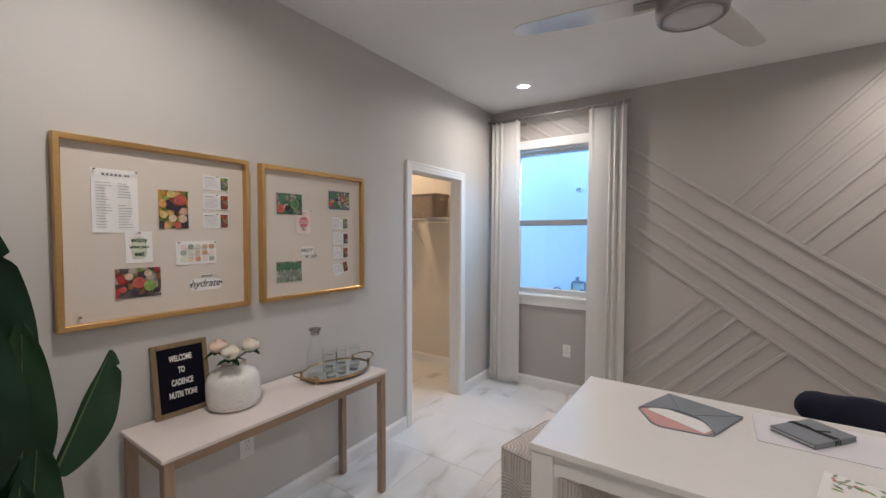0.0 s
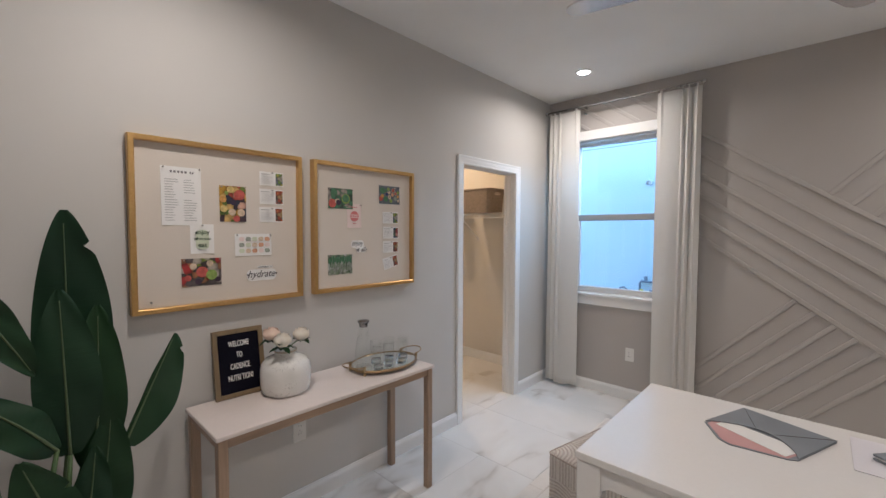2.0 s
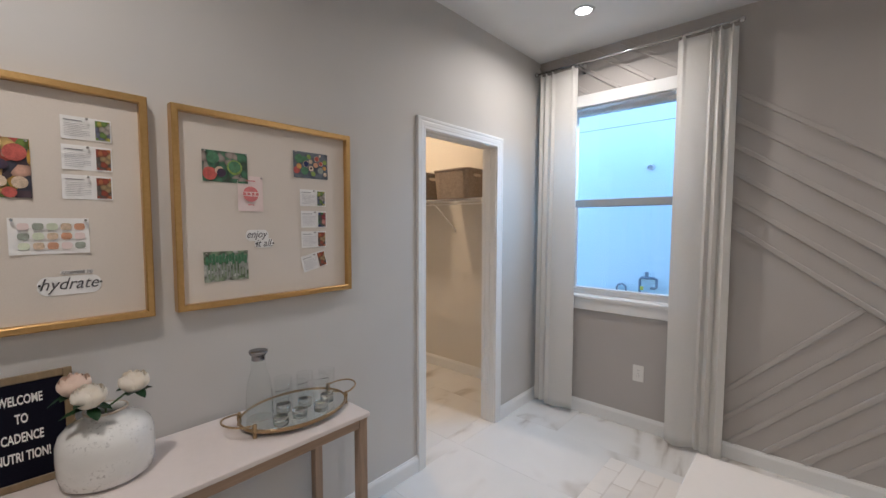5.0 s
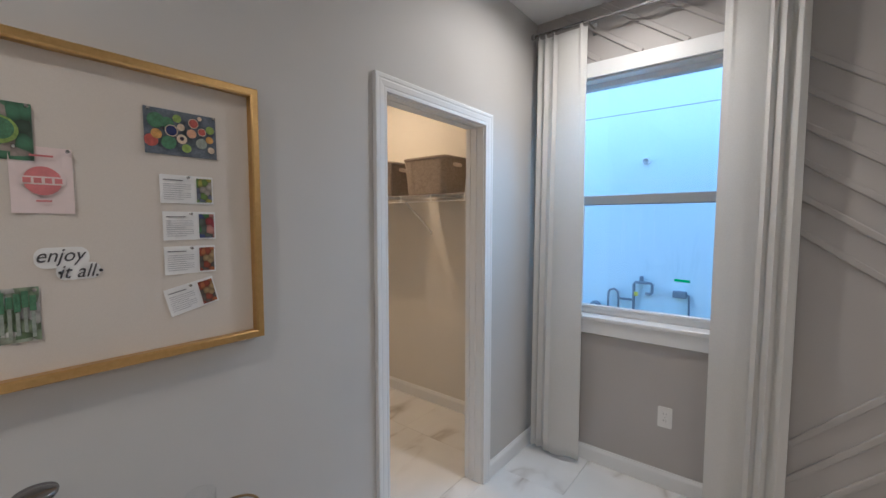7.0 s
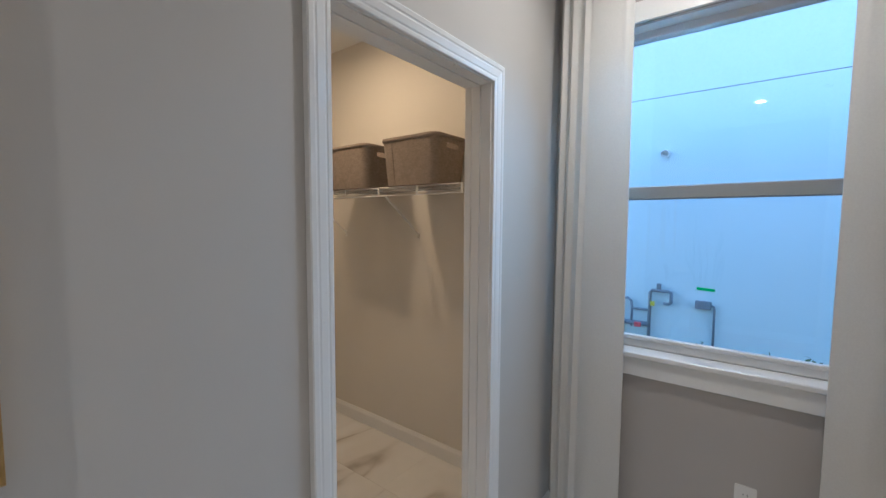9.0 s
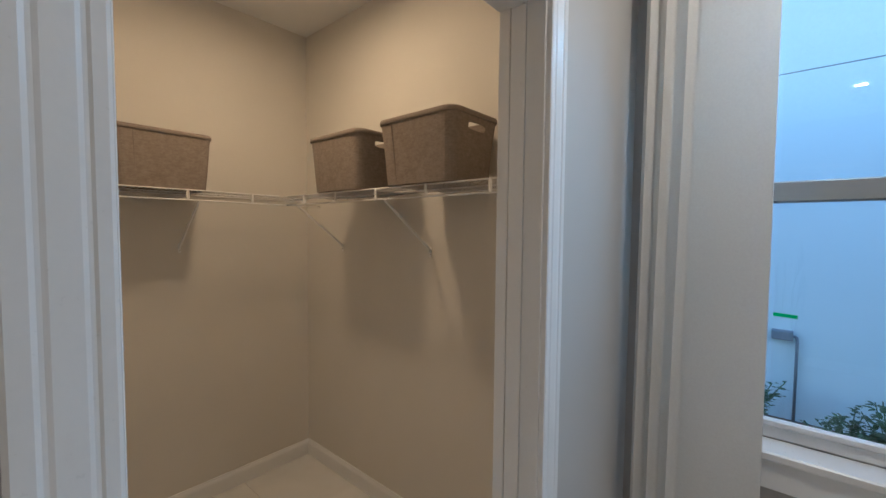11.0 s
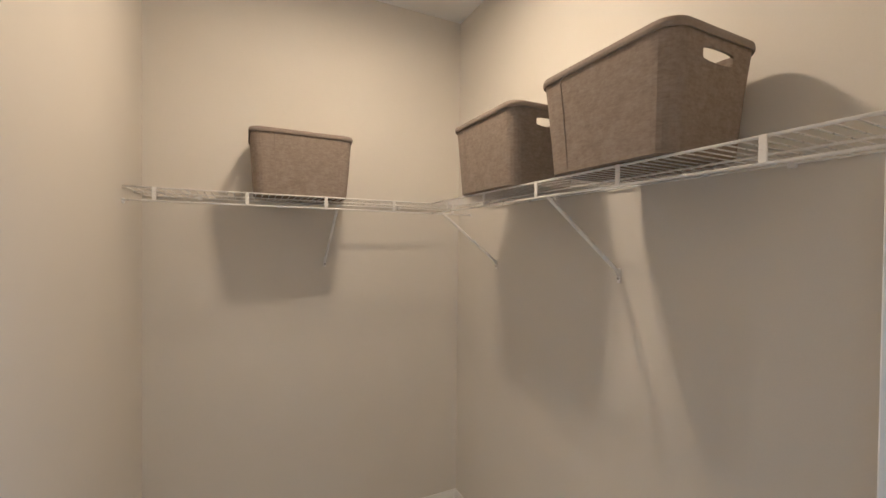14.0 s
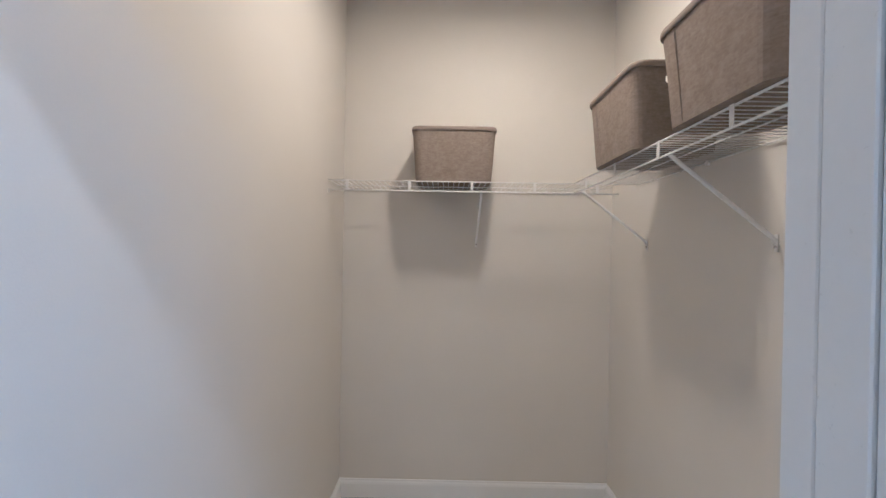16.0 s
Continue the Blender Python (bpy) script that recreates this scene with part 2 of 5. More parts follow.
def leaf():
    n = Nodes("glossy_leaf", 0.5, spec=0.3)
    at = n.coord()
    w = n.noise(n.coord((1, 1, 18)), 6, 3)
    b = n.noise(at, 3, 3)
    info = n.add("ObjectInfo").outputs["Random"]
    c = n.ramp(b, [(0.3, (0.006, 0.024, 0.007)), (0.7, (0.013, 0.046, 0.012))])
    c = n.mix(n.math("MULTIPLY", info, 0.5), c, (0.007, 0.026, 0.017))
    n.color(c).bump(w, 0.3, 0.003)
    return n.m


LEAF = leaf()


def suede():
    """Woven felt-like cloth: a fine slub running along the basket over soft blotches."""
    n = Nodes("taupe_woven_fabric", 0.95, spec=0.15)
    at = n.coord()
    slub = n.noise(n.coord((55, 55, 150)), 1.0, 4, 0.7)
    f = n.noise(at, 42, 5, 0.7)
    g = n.noise(at, 7, 3)
    both = n.math("ADD", n.math("MULTIPLY", slub, 0.5), n.math("MULTIPLY", f, 0.5))
    c = n.ramp(both, [(0.34, (0.215, 0.174, 0.140)), (0.5, (0.285, 0.236, 0.195)), (0.68, (0.365, 0.308, 0.26))])
    n.color(n.mix(n.math("MULTIPLY", g, 0.45), c, (0.25, 0.21, 0.178))).bump(both, 0.5, 0.002)
    return n.m


SUEDE = suede()
BINDING = plain("brown_binding", (0.27, 0.225, 0.19), 0.9, grain=110, vary=0.22, bump=0.3)


def arches():
    """Woven concentric arches on the ottoman."""
    n = Nodes("arch_weave_fabric", 0.9)
    xyz = n.add("SeparateXYZ")
    n.put(xyz.inputs[0], n.coord())
    s = n.math("ADD", n.math("ADD", xyz.outputs[0], xyz.outputs[1]), 5.0)
    u = n.math("SUBTRACT", n.math("FRACT", n.math("MULTIPLY", s, 6.6)), 0.5)
    vz = n.math("FRACT", n.math("MULTIPLY", n.math("ADD", xyz.outputs[2], 0.02), 2.9))
    v = n.math("MULTIPLY", n.math("MAXIMUM", n.math("SUBTRACT", vz, 0.55), 0.0), 2.3)
    d = n.math("SQRT", n.math("ADD", n.math("MULTIPLY", u, u), n.math("MULTIPLY", v, v)))
    tu = n.math("SUBTRACT", n.math("FRACT", n.math("MULTIPLY", n.math("ADD", xyz.outputs[1], 5.07), 3.4)), 0.5)
    tv = n.math("FRACT", n.math("MULTIPLY", n.math("ADD", xyz.outputs[0], 5.0), 4.6))
    td = n.math("SQRT", n.math("ADD", n.math("MULTIPLY", tu, tu), n.math("MULTIPLY", n.math("MULTIPLY", tv, tv), 0.6)))
    flat = n.add("SeparateXYZ")
    n.put(flat.inputs[0], n.add("NewGeometry").outputs["Normal"])
    top = n.math("GREATER_THAN", flat.outputs[2], 0.6)
    d = n.math("ADD", n.math("MULTIPLY", d, n.math("SUBTRACT", 1.0, top)), n.math("MULTIPLY", n.math("MULTIPLY", td, 1.7), top))
    line = n.math("SINE", n.math("MULTIPLY", d, 58.0))
    f = n.noise(n.coord(), 120, 3)
    n.color(n.ramp(n.math("ADD", n.math("MULTIPLY", line, 0.4), f), [(0.1, (0.47, 0.425, 0.39)), (0.75, (0.64, 0.60, 0.56))]))
    n.bump(line, 0.5, 0.004)
    return n.m


ARCHES = arches()


def rug_pile():
    n = Nodes("woven_rug", 0.95, spec=0.1)
    at = n.coord()
    wob = n.noise(at, 7, 2)
    sh = n.add("Mapping")
    n.put(sh.inputs[0], at)
    sh.inputs[2].default_value = (0, 0, radians(90))
    b = n.add("TexBrick")
    n.put(b.inputs["Vector"], sh.outputs[0])
    b.inputs["Color1"].default_value = (0.75, 0.73, 0.70, 1)
    b.inputs["Color2"].default_value = (0.67, 0.645, 0.61, 1)
    b.inputs["Mortar"].default_value = (0.55, 0.515, 0.475, 1)
    b.inputs["Scale"].default_value = 1.0
    b.inputs["Mortar Size"].default_value = 0.005
    b.inputs["Brick Width"].default_value = 0.26
    b.inputs["Row Height"].default_value = 0.105
    f = n.noise(at, 90, 4)
    wear = n.ramp(wob, [(0.4, (0, 0, 0)), (0.65, (1, 1, 1))])
    c = n.mix(n.math("MULTIPLY", wear, 0.7), b.outputs[0], (0.76, 0.735, 0.70))
    n.color(n.mix(n.math("MULTIPLY", f, 0.22), c, (0.55, 0.52, 0.48))).bump(f, 0.6, 0.004)
    return n.m


RUG = rug_pile()


def print_of(name, stops, scale=30.0, dark=0.0):
    """A colour photograph of heaped produce: rounded patches of colour."""
    n = Nodes(name, 0.45)
    at = n.coord()
    cell = n.voronoi(at, scale)
    edge = n.voronoi(at, scale, "Distance")
    sep = n.add("SeparateColor")
    n.put(sep.inputs[0], cell)
    c = n.ramp(sep.outputs[0], stops, True)
    shade = n.ramp(edge, [(0.30, (1, 1, 1)), (0.85, (0.30, 0.28, 0.28))])
    c = n.mix(1.0, c, shade, "MULTIPLY")
    f = n.noise(at, scale * 4, 3)
    n.color(n.mix(n.math("MULTIPLY", f, 0.4 + dark), c, (0.05, 0.05, 0.045)))
    return n.m


P_FRUIT = print_of("fruit_print", [(0, (0.6, 0.35, 0.03)), (0.2, (0.75, 0.5, 0.15)), (0.35, (0.06, 0.03, 0.05)), (0.5, (0.6, 0.1, 0.06)), (0.62, (0.2, 0.3, 0.04)), (0.75, (0.03, 0.03, 0.06)), (0.88, (0.7, 0.42, 0.3))], 34)
P_VEG = print_of("vegetable_print", [(0, (0.45, 0.03, 0.03)), (0.25, (0.12, 0.1, 0.1)), (0.4, (0.3, 0.4, 0.04)), (0.55, (0.55, 0.25, 0.1)), (0.7, (0.06, 0.05, 0.05)), (0.85, (0.5, 0.45, 0.38))], 32)
P_GREEN = print_of("green_leaf_print", [(0, (0.08, 0.22, 0.12)), (0.4, (0.14, 0.30, 0.17)), (0.6, (0.07, 0.13, 0.09)), (0.8, (0.40, 0.34, 0.30))], 40)
P_BOWLS = print_of("bowls_print", [(0, (0.06, 0.2, 0.05)), (0.2, (0.55, 0.25, 0.2)), (0.35, (0.04, 0.06, 0.2)), (0.5, (0.6, 0.5, 0.35)), (0.65, (0.4, 0.03, 0.05)), (0.8, (0.1, 0.12, 0.1))], 55)
P_ASP = print_of("asparagus_print", [(0, (0.30, 0.38, 0.24)), (0.35, (0.45, 0.50, 0.38)), (0.5, (0.75, 0.75, 0.70)), (0.85, (0.16, 0.24, 0.12))], 45)
P_DISH = print_of("dish_print", [(0, (0.45, 0.14, 0.04)), (0.3, (0.3, 0.05, 0.02)), (0.55, (0.5, 0.35, 0.15)), (0.8, (0.12, 0.1, 0.08))], 70)
P_DISH2 = print_of("salad_print", [(0, (0.4, 0.38, 0.05)), (0.3, (0.15, 0.25, 0.04)), (0.55, (0.5, 0.45, 0.38)), (0.8, (0.15, 0.16, 0.25))], 70)


def pin_linen():
    n = Nodes("linen_pinboard", 0.9)
    at = n.coord()
    f = n.noise(n.coord((1, 6, 1)), 120, 3)
    g = n.noise(n.coord((1, 1, 6)), 120, 3)
    s = n.math("MULTIPLY", n.math("ADD", f, g), 0.5)
    n.color(n.ramp(s, [(0.3, (0.615, 0.56, 0.49)), (0.7, (0.665, 0.61, 0.54))])).bump(s, 0.2, 0.0006)
    return n.m


PIN_LINEN = pin_linen()


def glaze():
    n = Nodes("speckled_white_glaze", 0.12)
    at = n.coord()
    sp = n.noise(at, 90, 4, 0.75)
    mask = n.noise(n.coord((1, 1, 2)), 8, 3)
    dots = n.math("MULTIPLY", n.ramp(sp, [(0.55, (0, 0, 0)), (0.64, (1, 1, 1))]), n.ramp(mask, [(0.45, (0, 0, 0)), (0.6, (1, 1, 1))]))
    base = n.ramp(mask, [(0.3, (0.70, 0.69, 0.66)), (0.7, (0.79, 0.78, 0.75))])
    n.color(n.mix(n.math("MULTIPLY", dots, 0.6), base, (0.30, 0.28, 0.27)))
    return n.m


GLAZE = glaze()


def petal():
    n = Nodes("cream_rose_petal", 0.7)
    f = n.noise(n.coord(), 14, 3)
    n.color(n.ramp(f, [(0.35, (0.84, 0.76, 0.62)), (0.65, (0.88, 0.83, 0.74))]))
    n.b.inputs["Subsurface Weight"].default_value = 0.0
    return n.m


PETAL = petal()
BLUSH = plain("blush_rose_petal", (0.84, 0.66, 0.54), 0.7, grain=40, vary=0.08)


def glow(name, color, strength):
    n = Nodes(name, 0.5)
    n.color(color)
    n.b.inputs["Emission Color"].default_value = (*color, 1)
    n.b.inputs["Emission Strength"].default_value = strength
    return n.m


CAN_LENS = glow("lit_lamp_lens", (1.0, 0.86, 0.70), 6.0)
SHRUB = plain("shrub_leaf", (0.07, 0.13, 0.05), 0.5, grain=40, vary=0.4)

# ---- building blocks ----
def part(name, bm, material, parent=None, label="", kind="", smooth=False):
    me = bpy.data.meshes.new(name)
    bm.normal_update()
    bm.to_mesh(me)
    bm.free()
    if smooth:
        me.shade_smooth()
    me.materials.append(material)
    ob = new(name, me)
    if parent is not None:
        ob.parent = parent
    return tagged(ob, label=label, kind=kind)


def thing(name, place, label, category, group="", turn=0.0, kind=""):
    ob = new(name)
    ob.empty_display_size = 0.05
    ob.matrix_basis = pose(*place, 0, 0, turn)
    return tagged(ob, label, category, group, kind)


def box(bm, a, b, bevel=0.0, seg=1):
    r = bmesh.ops.create_cube(bm, size=1)
    for v in r["verts"]:
        for i in range(3):
            v.co[i] = a[i] if v.co[i] < 0 else b[i]
    if bevel:
        edges = {e for v in r["verts"] for e in v.link_edges}
        bmesh.ops.bevel(bm, geom=list(edges), offset=bevel, segments=seg, affect="EDGES", profile=0.5)
    return bm


def block(a, b, bevel=0.0, seg=1):
    return box(bmesh.new(), a, b, bevel, seg)


def loft(bm, rings, close=True, cap=True):
    """Skins rings of equal length."""
    vs = [[bm.verts.new(p) for p in ring] for ring in rings]
    n = len(vs[0])
    for a, b in zip(vs, vs[1:]):
        for i in range(n if close else n - 1):
            j = (i + 1) % n
            bm.faces.new((a[i], a[j], b[j], b[i]))
    if cap and close:
        bm.faces.new(vs[0][::-1])
        bm.faces.new(vs[-1])
    return vs


def lathe(bm, profile, seg=32, at=(0, 0, 0), cap=True):
    rings = [[(at[0] + r * math.cos(2 * math.pi * i / seg), at[1] + r * math.sin(2 * math.pi * i / seg), at[2] + z) for i in range(seg)] for r, z in profile]
    loft(bm, rings, True, cap)
    bmesh.ops.recalc_face_normals(bm, faces=bm.faces)
    return bm


def tube(bm, points, r, seg=8, radii=None):
    """A round bar along points."""
    pts = [Vector(p) for p in points]
    rings = []
    side = None
    for i, p in enumerate(pts):
        d = (pts[min(i + 1, len(pts) - 1)] - pts[max(i - 1, 0)]).normalized()
        if side is None:
            side = d.orthogonal().normalized()
        side = (side - d * side.dot(d)).normalized()
        up = d.cross(side)
        k = radii[i] if radii else r
        rings.append([p + (side * math.cos(2 * math.pi * j / seg) + up * math.sin(2 * math.pi * j / seg)) * k for j in range(seg)])
    loft(bm, rings)
    return bm


def bar(p, q, r, seg=8):
    return tube(bmesh.new(), [p, q], r, seg)


def slab(bm, outline, axis, lo, hi):
    """A flat outline given thickness along an axis."""
    def at(p, d):
        p = list(p)
        p.insert("xyz".index(axis), d)
        return p
    loft(bm, [[at(p, lo) for p in outline], [at(p, hi) for p in outline]])
    bmesh.ops.recalc_face_normals(bm, faces=bm.faces)
    return bm


def rounded(w, h, r, seg=5, cx=0.0, cy=0.0):
    out = []
    for sx, sy, a0 in ((1, 1, 0), (-1, 1, 90), (-1, -1, 180), (1, -1, 270)):
        for i in range(seg + 1):
            a = radians(a0 + 90 * i / seg)
            out.append((cx + sx * (w / 2 - r) + r * math.cos(a), cy + sy * (h / 2 - r) + r * math.sin(a)))
    return out


def wall(name, axis, lo, hi, us, zs, holes, material, label):
    """An upright wall of real thickness along x or y, with openings right through it."""
    cu = sorted({*us, *(u for h in holes for u in h[:2])})
    cz = sorted({*zs, *(z for h in holes for z in h[2:])})
    full = {}
    for i in range(len(cu) - 1):
        for j in range(len(cz) - 1):
            mu, mz = (cu[i] + cu[i + 1]) / 2, (cz[j] + cz[j + 1]) / 2
            full[i, j] = not any(h[0] < mu < h[1] and h[2] < mz < h[3] for h in holes)
    bm = bmesh.new()
    made = {}

    def vert(u, d, z):
        k = (u, d, z)
        if k not in made:
            made[k] = bm.verts.new((u, d, z) if axis == "x" else (d, u, z))
        return made[k]

    for (i, j), f in full.items():
        if not f:
            continue
        a, b, c, d = cu[i], cu[i + 1], cz[j], cz[j + 1]
        for t in (lo, hi):
            bm.faces.new([vert(a, t, c), vert(b, t, c), vert(b, t, d), vert(a, t, d)])
        for (di, dj), (p, q) in {(-1, 0): ((a, c), (a, d)), (1, 0): ((b, c), (b, d)), (0, -1): ((a, c), (b, c)), (0, 1): ((a, d), (b, d))}.items():
            if not full.get((i + di, j + dj)):
                bm.faces.new([vert(p[0], lo, p[1]), vert(q[0], lo, q[1]), vert(q[0], hi, q[1]), vert(p[0], hi, p[1])])
    bmesh.ops.recalc_face_normals(bm, faces=bm.faces)
    return tagged(part(name, bm, material), label, "wall", kind="structure")


def words(text, size, deep=0.0006, grow=0.012):
    """The mesh of a line of lettering, centred, lying in the xy plane."""
    c = bpy.data.curves.new("lettering", "FONT")
    c.body, c.size, c.extrude, c.align_x, c.align_y = text, size, deep, "CENTER", "CENTER"
    c.resolution_u, c.offset = 3, size * grow
    o = bpy.data.objects.new("lettering", c)
    scene.collection.objects.link(o)
    me = bpy.data.meshes.new_from_object(o.evaluated_get(bpy.context.evaluated_depsgraph_get()))
    bpy.data.objects.remove(o)
    bpy.data.curves.remove(c)
    bm = bmesh.new()
    bm.from_mesh(me)
    bpy.data.meshes.remove(me)
    return bm


def turned(bm, m):
    bmesh.ops.transform(bm, matrix=m, verts=bm.verts)
    return bm


# lettering and prints are drawn in xy and stood up against the west wall: x runs along +y, y runs up, z out of the wall
STAND = Matrix(((0, 0, 1, 0), (1, 0, 0, 0), (0, 1, 0, 0), (0, 0, 0, 1)))

# ---- the structure ----
X0, X1, Y0 = 0.0, 3.75, -0.35          # room: west wall, east wall, south wall
XB, YC, YK = -2.015, 2.745, 4.212       # closet: back, south and north walls
DY0, DY1, DZ = 2.857, 3.574, 2.005     # doorway in the west wall
WX0, WX1, WZ0, WZ1 = 0.24, 1.10, 0.915, 2.345   # window opening

wall("wall_west", "y", -0.104, 0.0, (Y0, YN + 0.2), (0, H), [(DY0 - 0.02, DY1 + 0.02, 0, DZ + 0.02)], WALL, "pale greige painted wall with a cased doorway to the closet")
wall("wall_north", "x", YN, YN + 0.2, (0.0, X1), (-0.3, H), [(WX0, WX1, WZ0, WZ1)], FEATURE, "taupe feature wall with a window and diagonal battens")
wall("wall_east", "y", X1, X1 + 0.12, (Y0, YN + 0.2), (0, H), [], WALL, "plain greige painted wall closing the room")
wall("wall_south", "x", Y0 - 0.12, Y0, (-0.12, X1 + 0.12), (0, H), [], WALL, "plain greige painted wall behind the entrance")
wall("wall_closet_back", "y", XB - 0.12, XB, (YC - 0.12, YN + 0.2), (0, H), [], CLOSET_WALL, "pale painted back wall of the closet")
wall("wall_closet_north", "x", YK, YN + 0.2, (XB, -0.1045), (-0.3, H), [], CLOSET_WALL, "pale painted closet wall behind the long shelf")
wall("wall_closet_south", "x", YC - 0.12, YC, (XB, -0.1045), (0, H), [], CLOSET_WALL, "pale painted side wall of the closet")


def lining():
    """The closet's own skin on the back of the west wall."""
    bm = bmesh.new()
    box(bm, (-0.116, YC, 0.0), (-0.105, DY0 - 0.02, HC))
    box(bm, (-0.116, DY1 + 0.02, 0.0), (-0.105, YK, HC))
    box(bm, (-0.116, DY0 - 0.02, DZ + 0.02), (-0.105, DY1 + 0.02, HC))
    tagged(part("wall_closet_front", bm, CLOSET_WALL), "pale painted closet side of the doorway wall", "wall", kind="structure")


lining()
tagged(part("ceiling", block((-0.12, Y0 - 0.12, H), (X1 + 0.12, YN + 0.2, H + 0.12)), CEILING), "smooth white painted room ceiling", "ceiling", kind="structure")
tagged(part("ceiling_closet", block((XB - 0.12, YC - 0.12, HC), (-0.1205, YN + 0.2, H + 0.12)), CEILING), "smooth white painted closet ceiling", "ceiling", kind="structure")
floor = tagged(part("floor", block((XB - 0.1, Y0 - 0.1, -0.28), (X1 + 0.1, YN + 0.19, -0.009)), GROUT), "polished white marble-look tile floor with grey veins", "floor", kind="structure")


def sweep(name, rings, material, label, category):
    bm = bmesh.new()
    loft(bm, rings)
    bmesh.ops.recalc_face_normals(bm, faces=bm.faces)
    return tagged(part(name, bm, material), label, category, kind="structure")


BASE = [(0.0, 0.0), (0.015, 0.0), (0.015, 0.074), (0.012, 0.084), (0.008, 0.090), (0.006, 0.098), (0.0, 0.098)]


def baseboard(name, p, q, n, label="white painted baseboard with a moulded top edge"):
    """From p to q in plan; n points into the room."""
    sweep(name, [[(e[0] + n[0] * d, e[1] + n[1] * d, z) for d, z in BASE] for e in (p, q)], TRIM, label, "baseboard")


baseboard("baseboard_west_1", (0.0, Y0), (0.0, DY0 - 0.071), (1, 0))
baseboard("baseboard_west_2", (0.0, DY1 + 0.071), (0.0, YN), (1, 0))
baseboard("baseboard_north", (0.015, YN), (X1, YN), (0, -1))
baseboard("baseboard_east", (X1, YN - 0.015), (X1, Y0), (-1, 0))
baseboard("baseboard_south", (X1 - 0.015, Y0), (0.015, Y0), (0, 1))
baseboard("baseboard_closet_back", (XB, YC), (XB, YK), (1, 0))
baseboard("baseboard_closet_north", (XB + 0.015, YK), (-0.116, YK), (0, -1))
baseboard("baseboard_closet_south", (XB + 0.015, YC), (-0.116, YC), (0, 1))

# the doorway: lined jambs with a stop, and moulded casing round it on the room side
CASING = [(0.0, 0.0), (0.0, 0.011), (0.003, 0.013), (0.012, 0.0135), (0.0145, 0.0122), (0.0175, 0.0125), (0.021, 0.0142), (0.040, 0.0165), (0.0435, 0.0155), (0.0465, 0.0158), (0.050, 0.0178), (0.0625, 0.0182), (0.066, 0.016), (0.066, 0.0)]


def casing(name, x, s):
    rings = []
    for y, z, oy, oz in ((DY0 - 0.004, 0.0, -1, 0), (DY0 - 0.004, DZ + 0.004, -1, 1), (DY1 + 0.004, DZ + 0.004, 1, 1), (DY1 + 0.004, 0.0, 1, 0)):
        rings.append([(x + s * t, y + oy * w, z + oz * w) for w, t in CASING])
    return rings


door = tagged(new("doorway_1"), "open closet doorway with white moulded casing and jambs", "doorway", kind="structure")


def door_parts():
    bm = bmesh.new()
    loft(bm, casing("casing", 0.0005, 1))
    bmesh.ops.recalc_face_normals(bm, faces=bm.faces)
    part("casing", bm, TRIM, door)
    for nm, y, s in (("jamb", DY0, -1), ("jamb", DY1, 1)):
        for a, b, inset in ((-0.116, -0.087, 0.0), (-0.083, -0.046, -0.003), (-0.0455, 0.0, 0.0)):
            lo, hi = sorted((y + s * inset, y + s * 0.0185))
            part("jamb_strip", block((a, lo, 0.0), (b, hi, DZ + 0.018), 0.0012), TRIM, door)
        # near-black strip set in the groove, giving it the dark of its shade
        lo, hi = sorted((y + s * 0.012, y + s * 0.0188))
        part("groove_shade", block((-0.0868, lo, 0.0), (-0.0832, hi, DZ)), SLOT, door)
    part("head_jamb", block((-0.116, DY0 + 0.0005, DZ), (0.0, DY1 - 0.0005, DZ + 0.0185), 0.0012), TRIM, door)
    part("head_track", block((-0.082, DY0 + 0.001, DZ - 0.004), (-0.046, DY1 - 0.001, DZ - 0.0002), 0.001), TRIM, door)


door_parts()

# the window: vinyl single-hung frame with two panes, flat head trim, sill and apron
window = tagged(new("window_1"), "white single-hung window with head trim, sill and apron", "window", kind="structure")


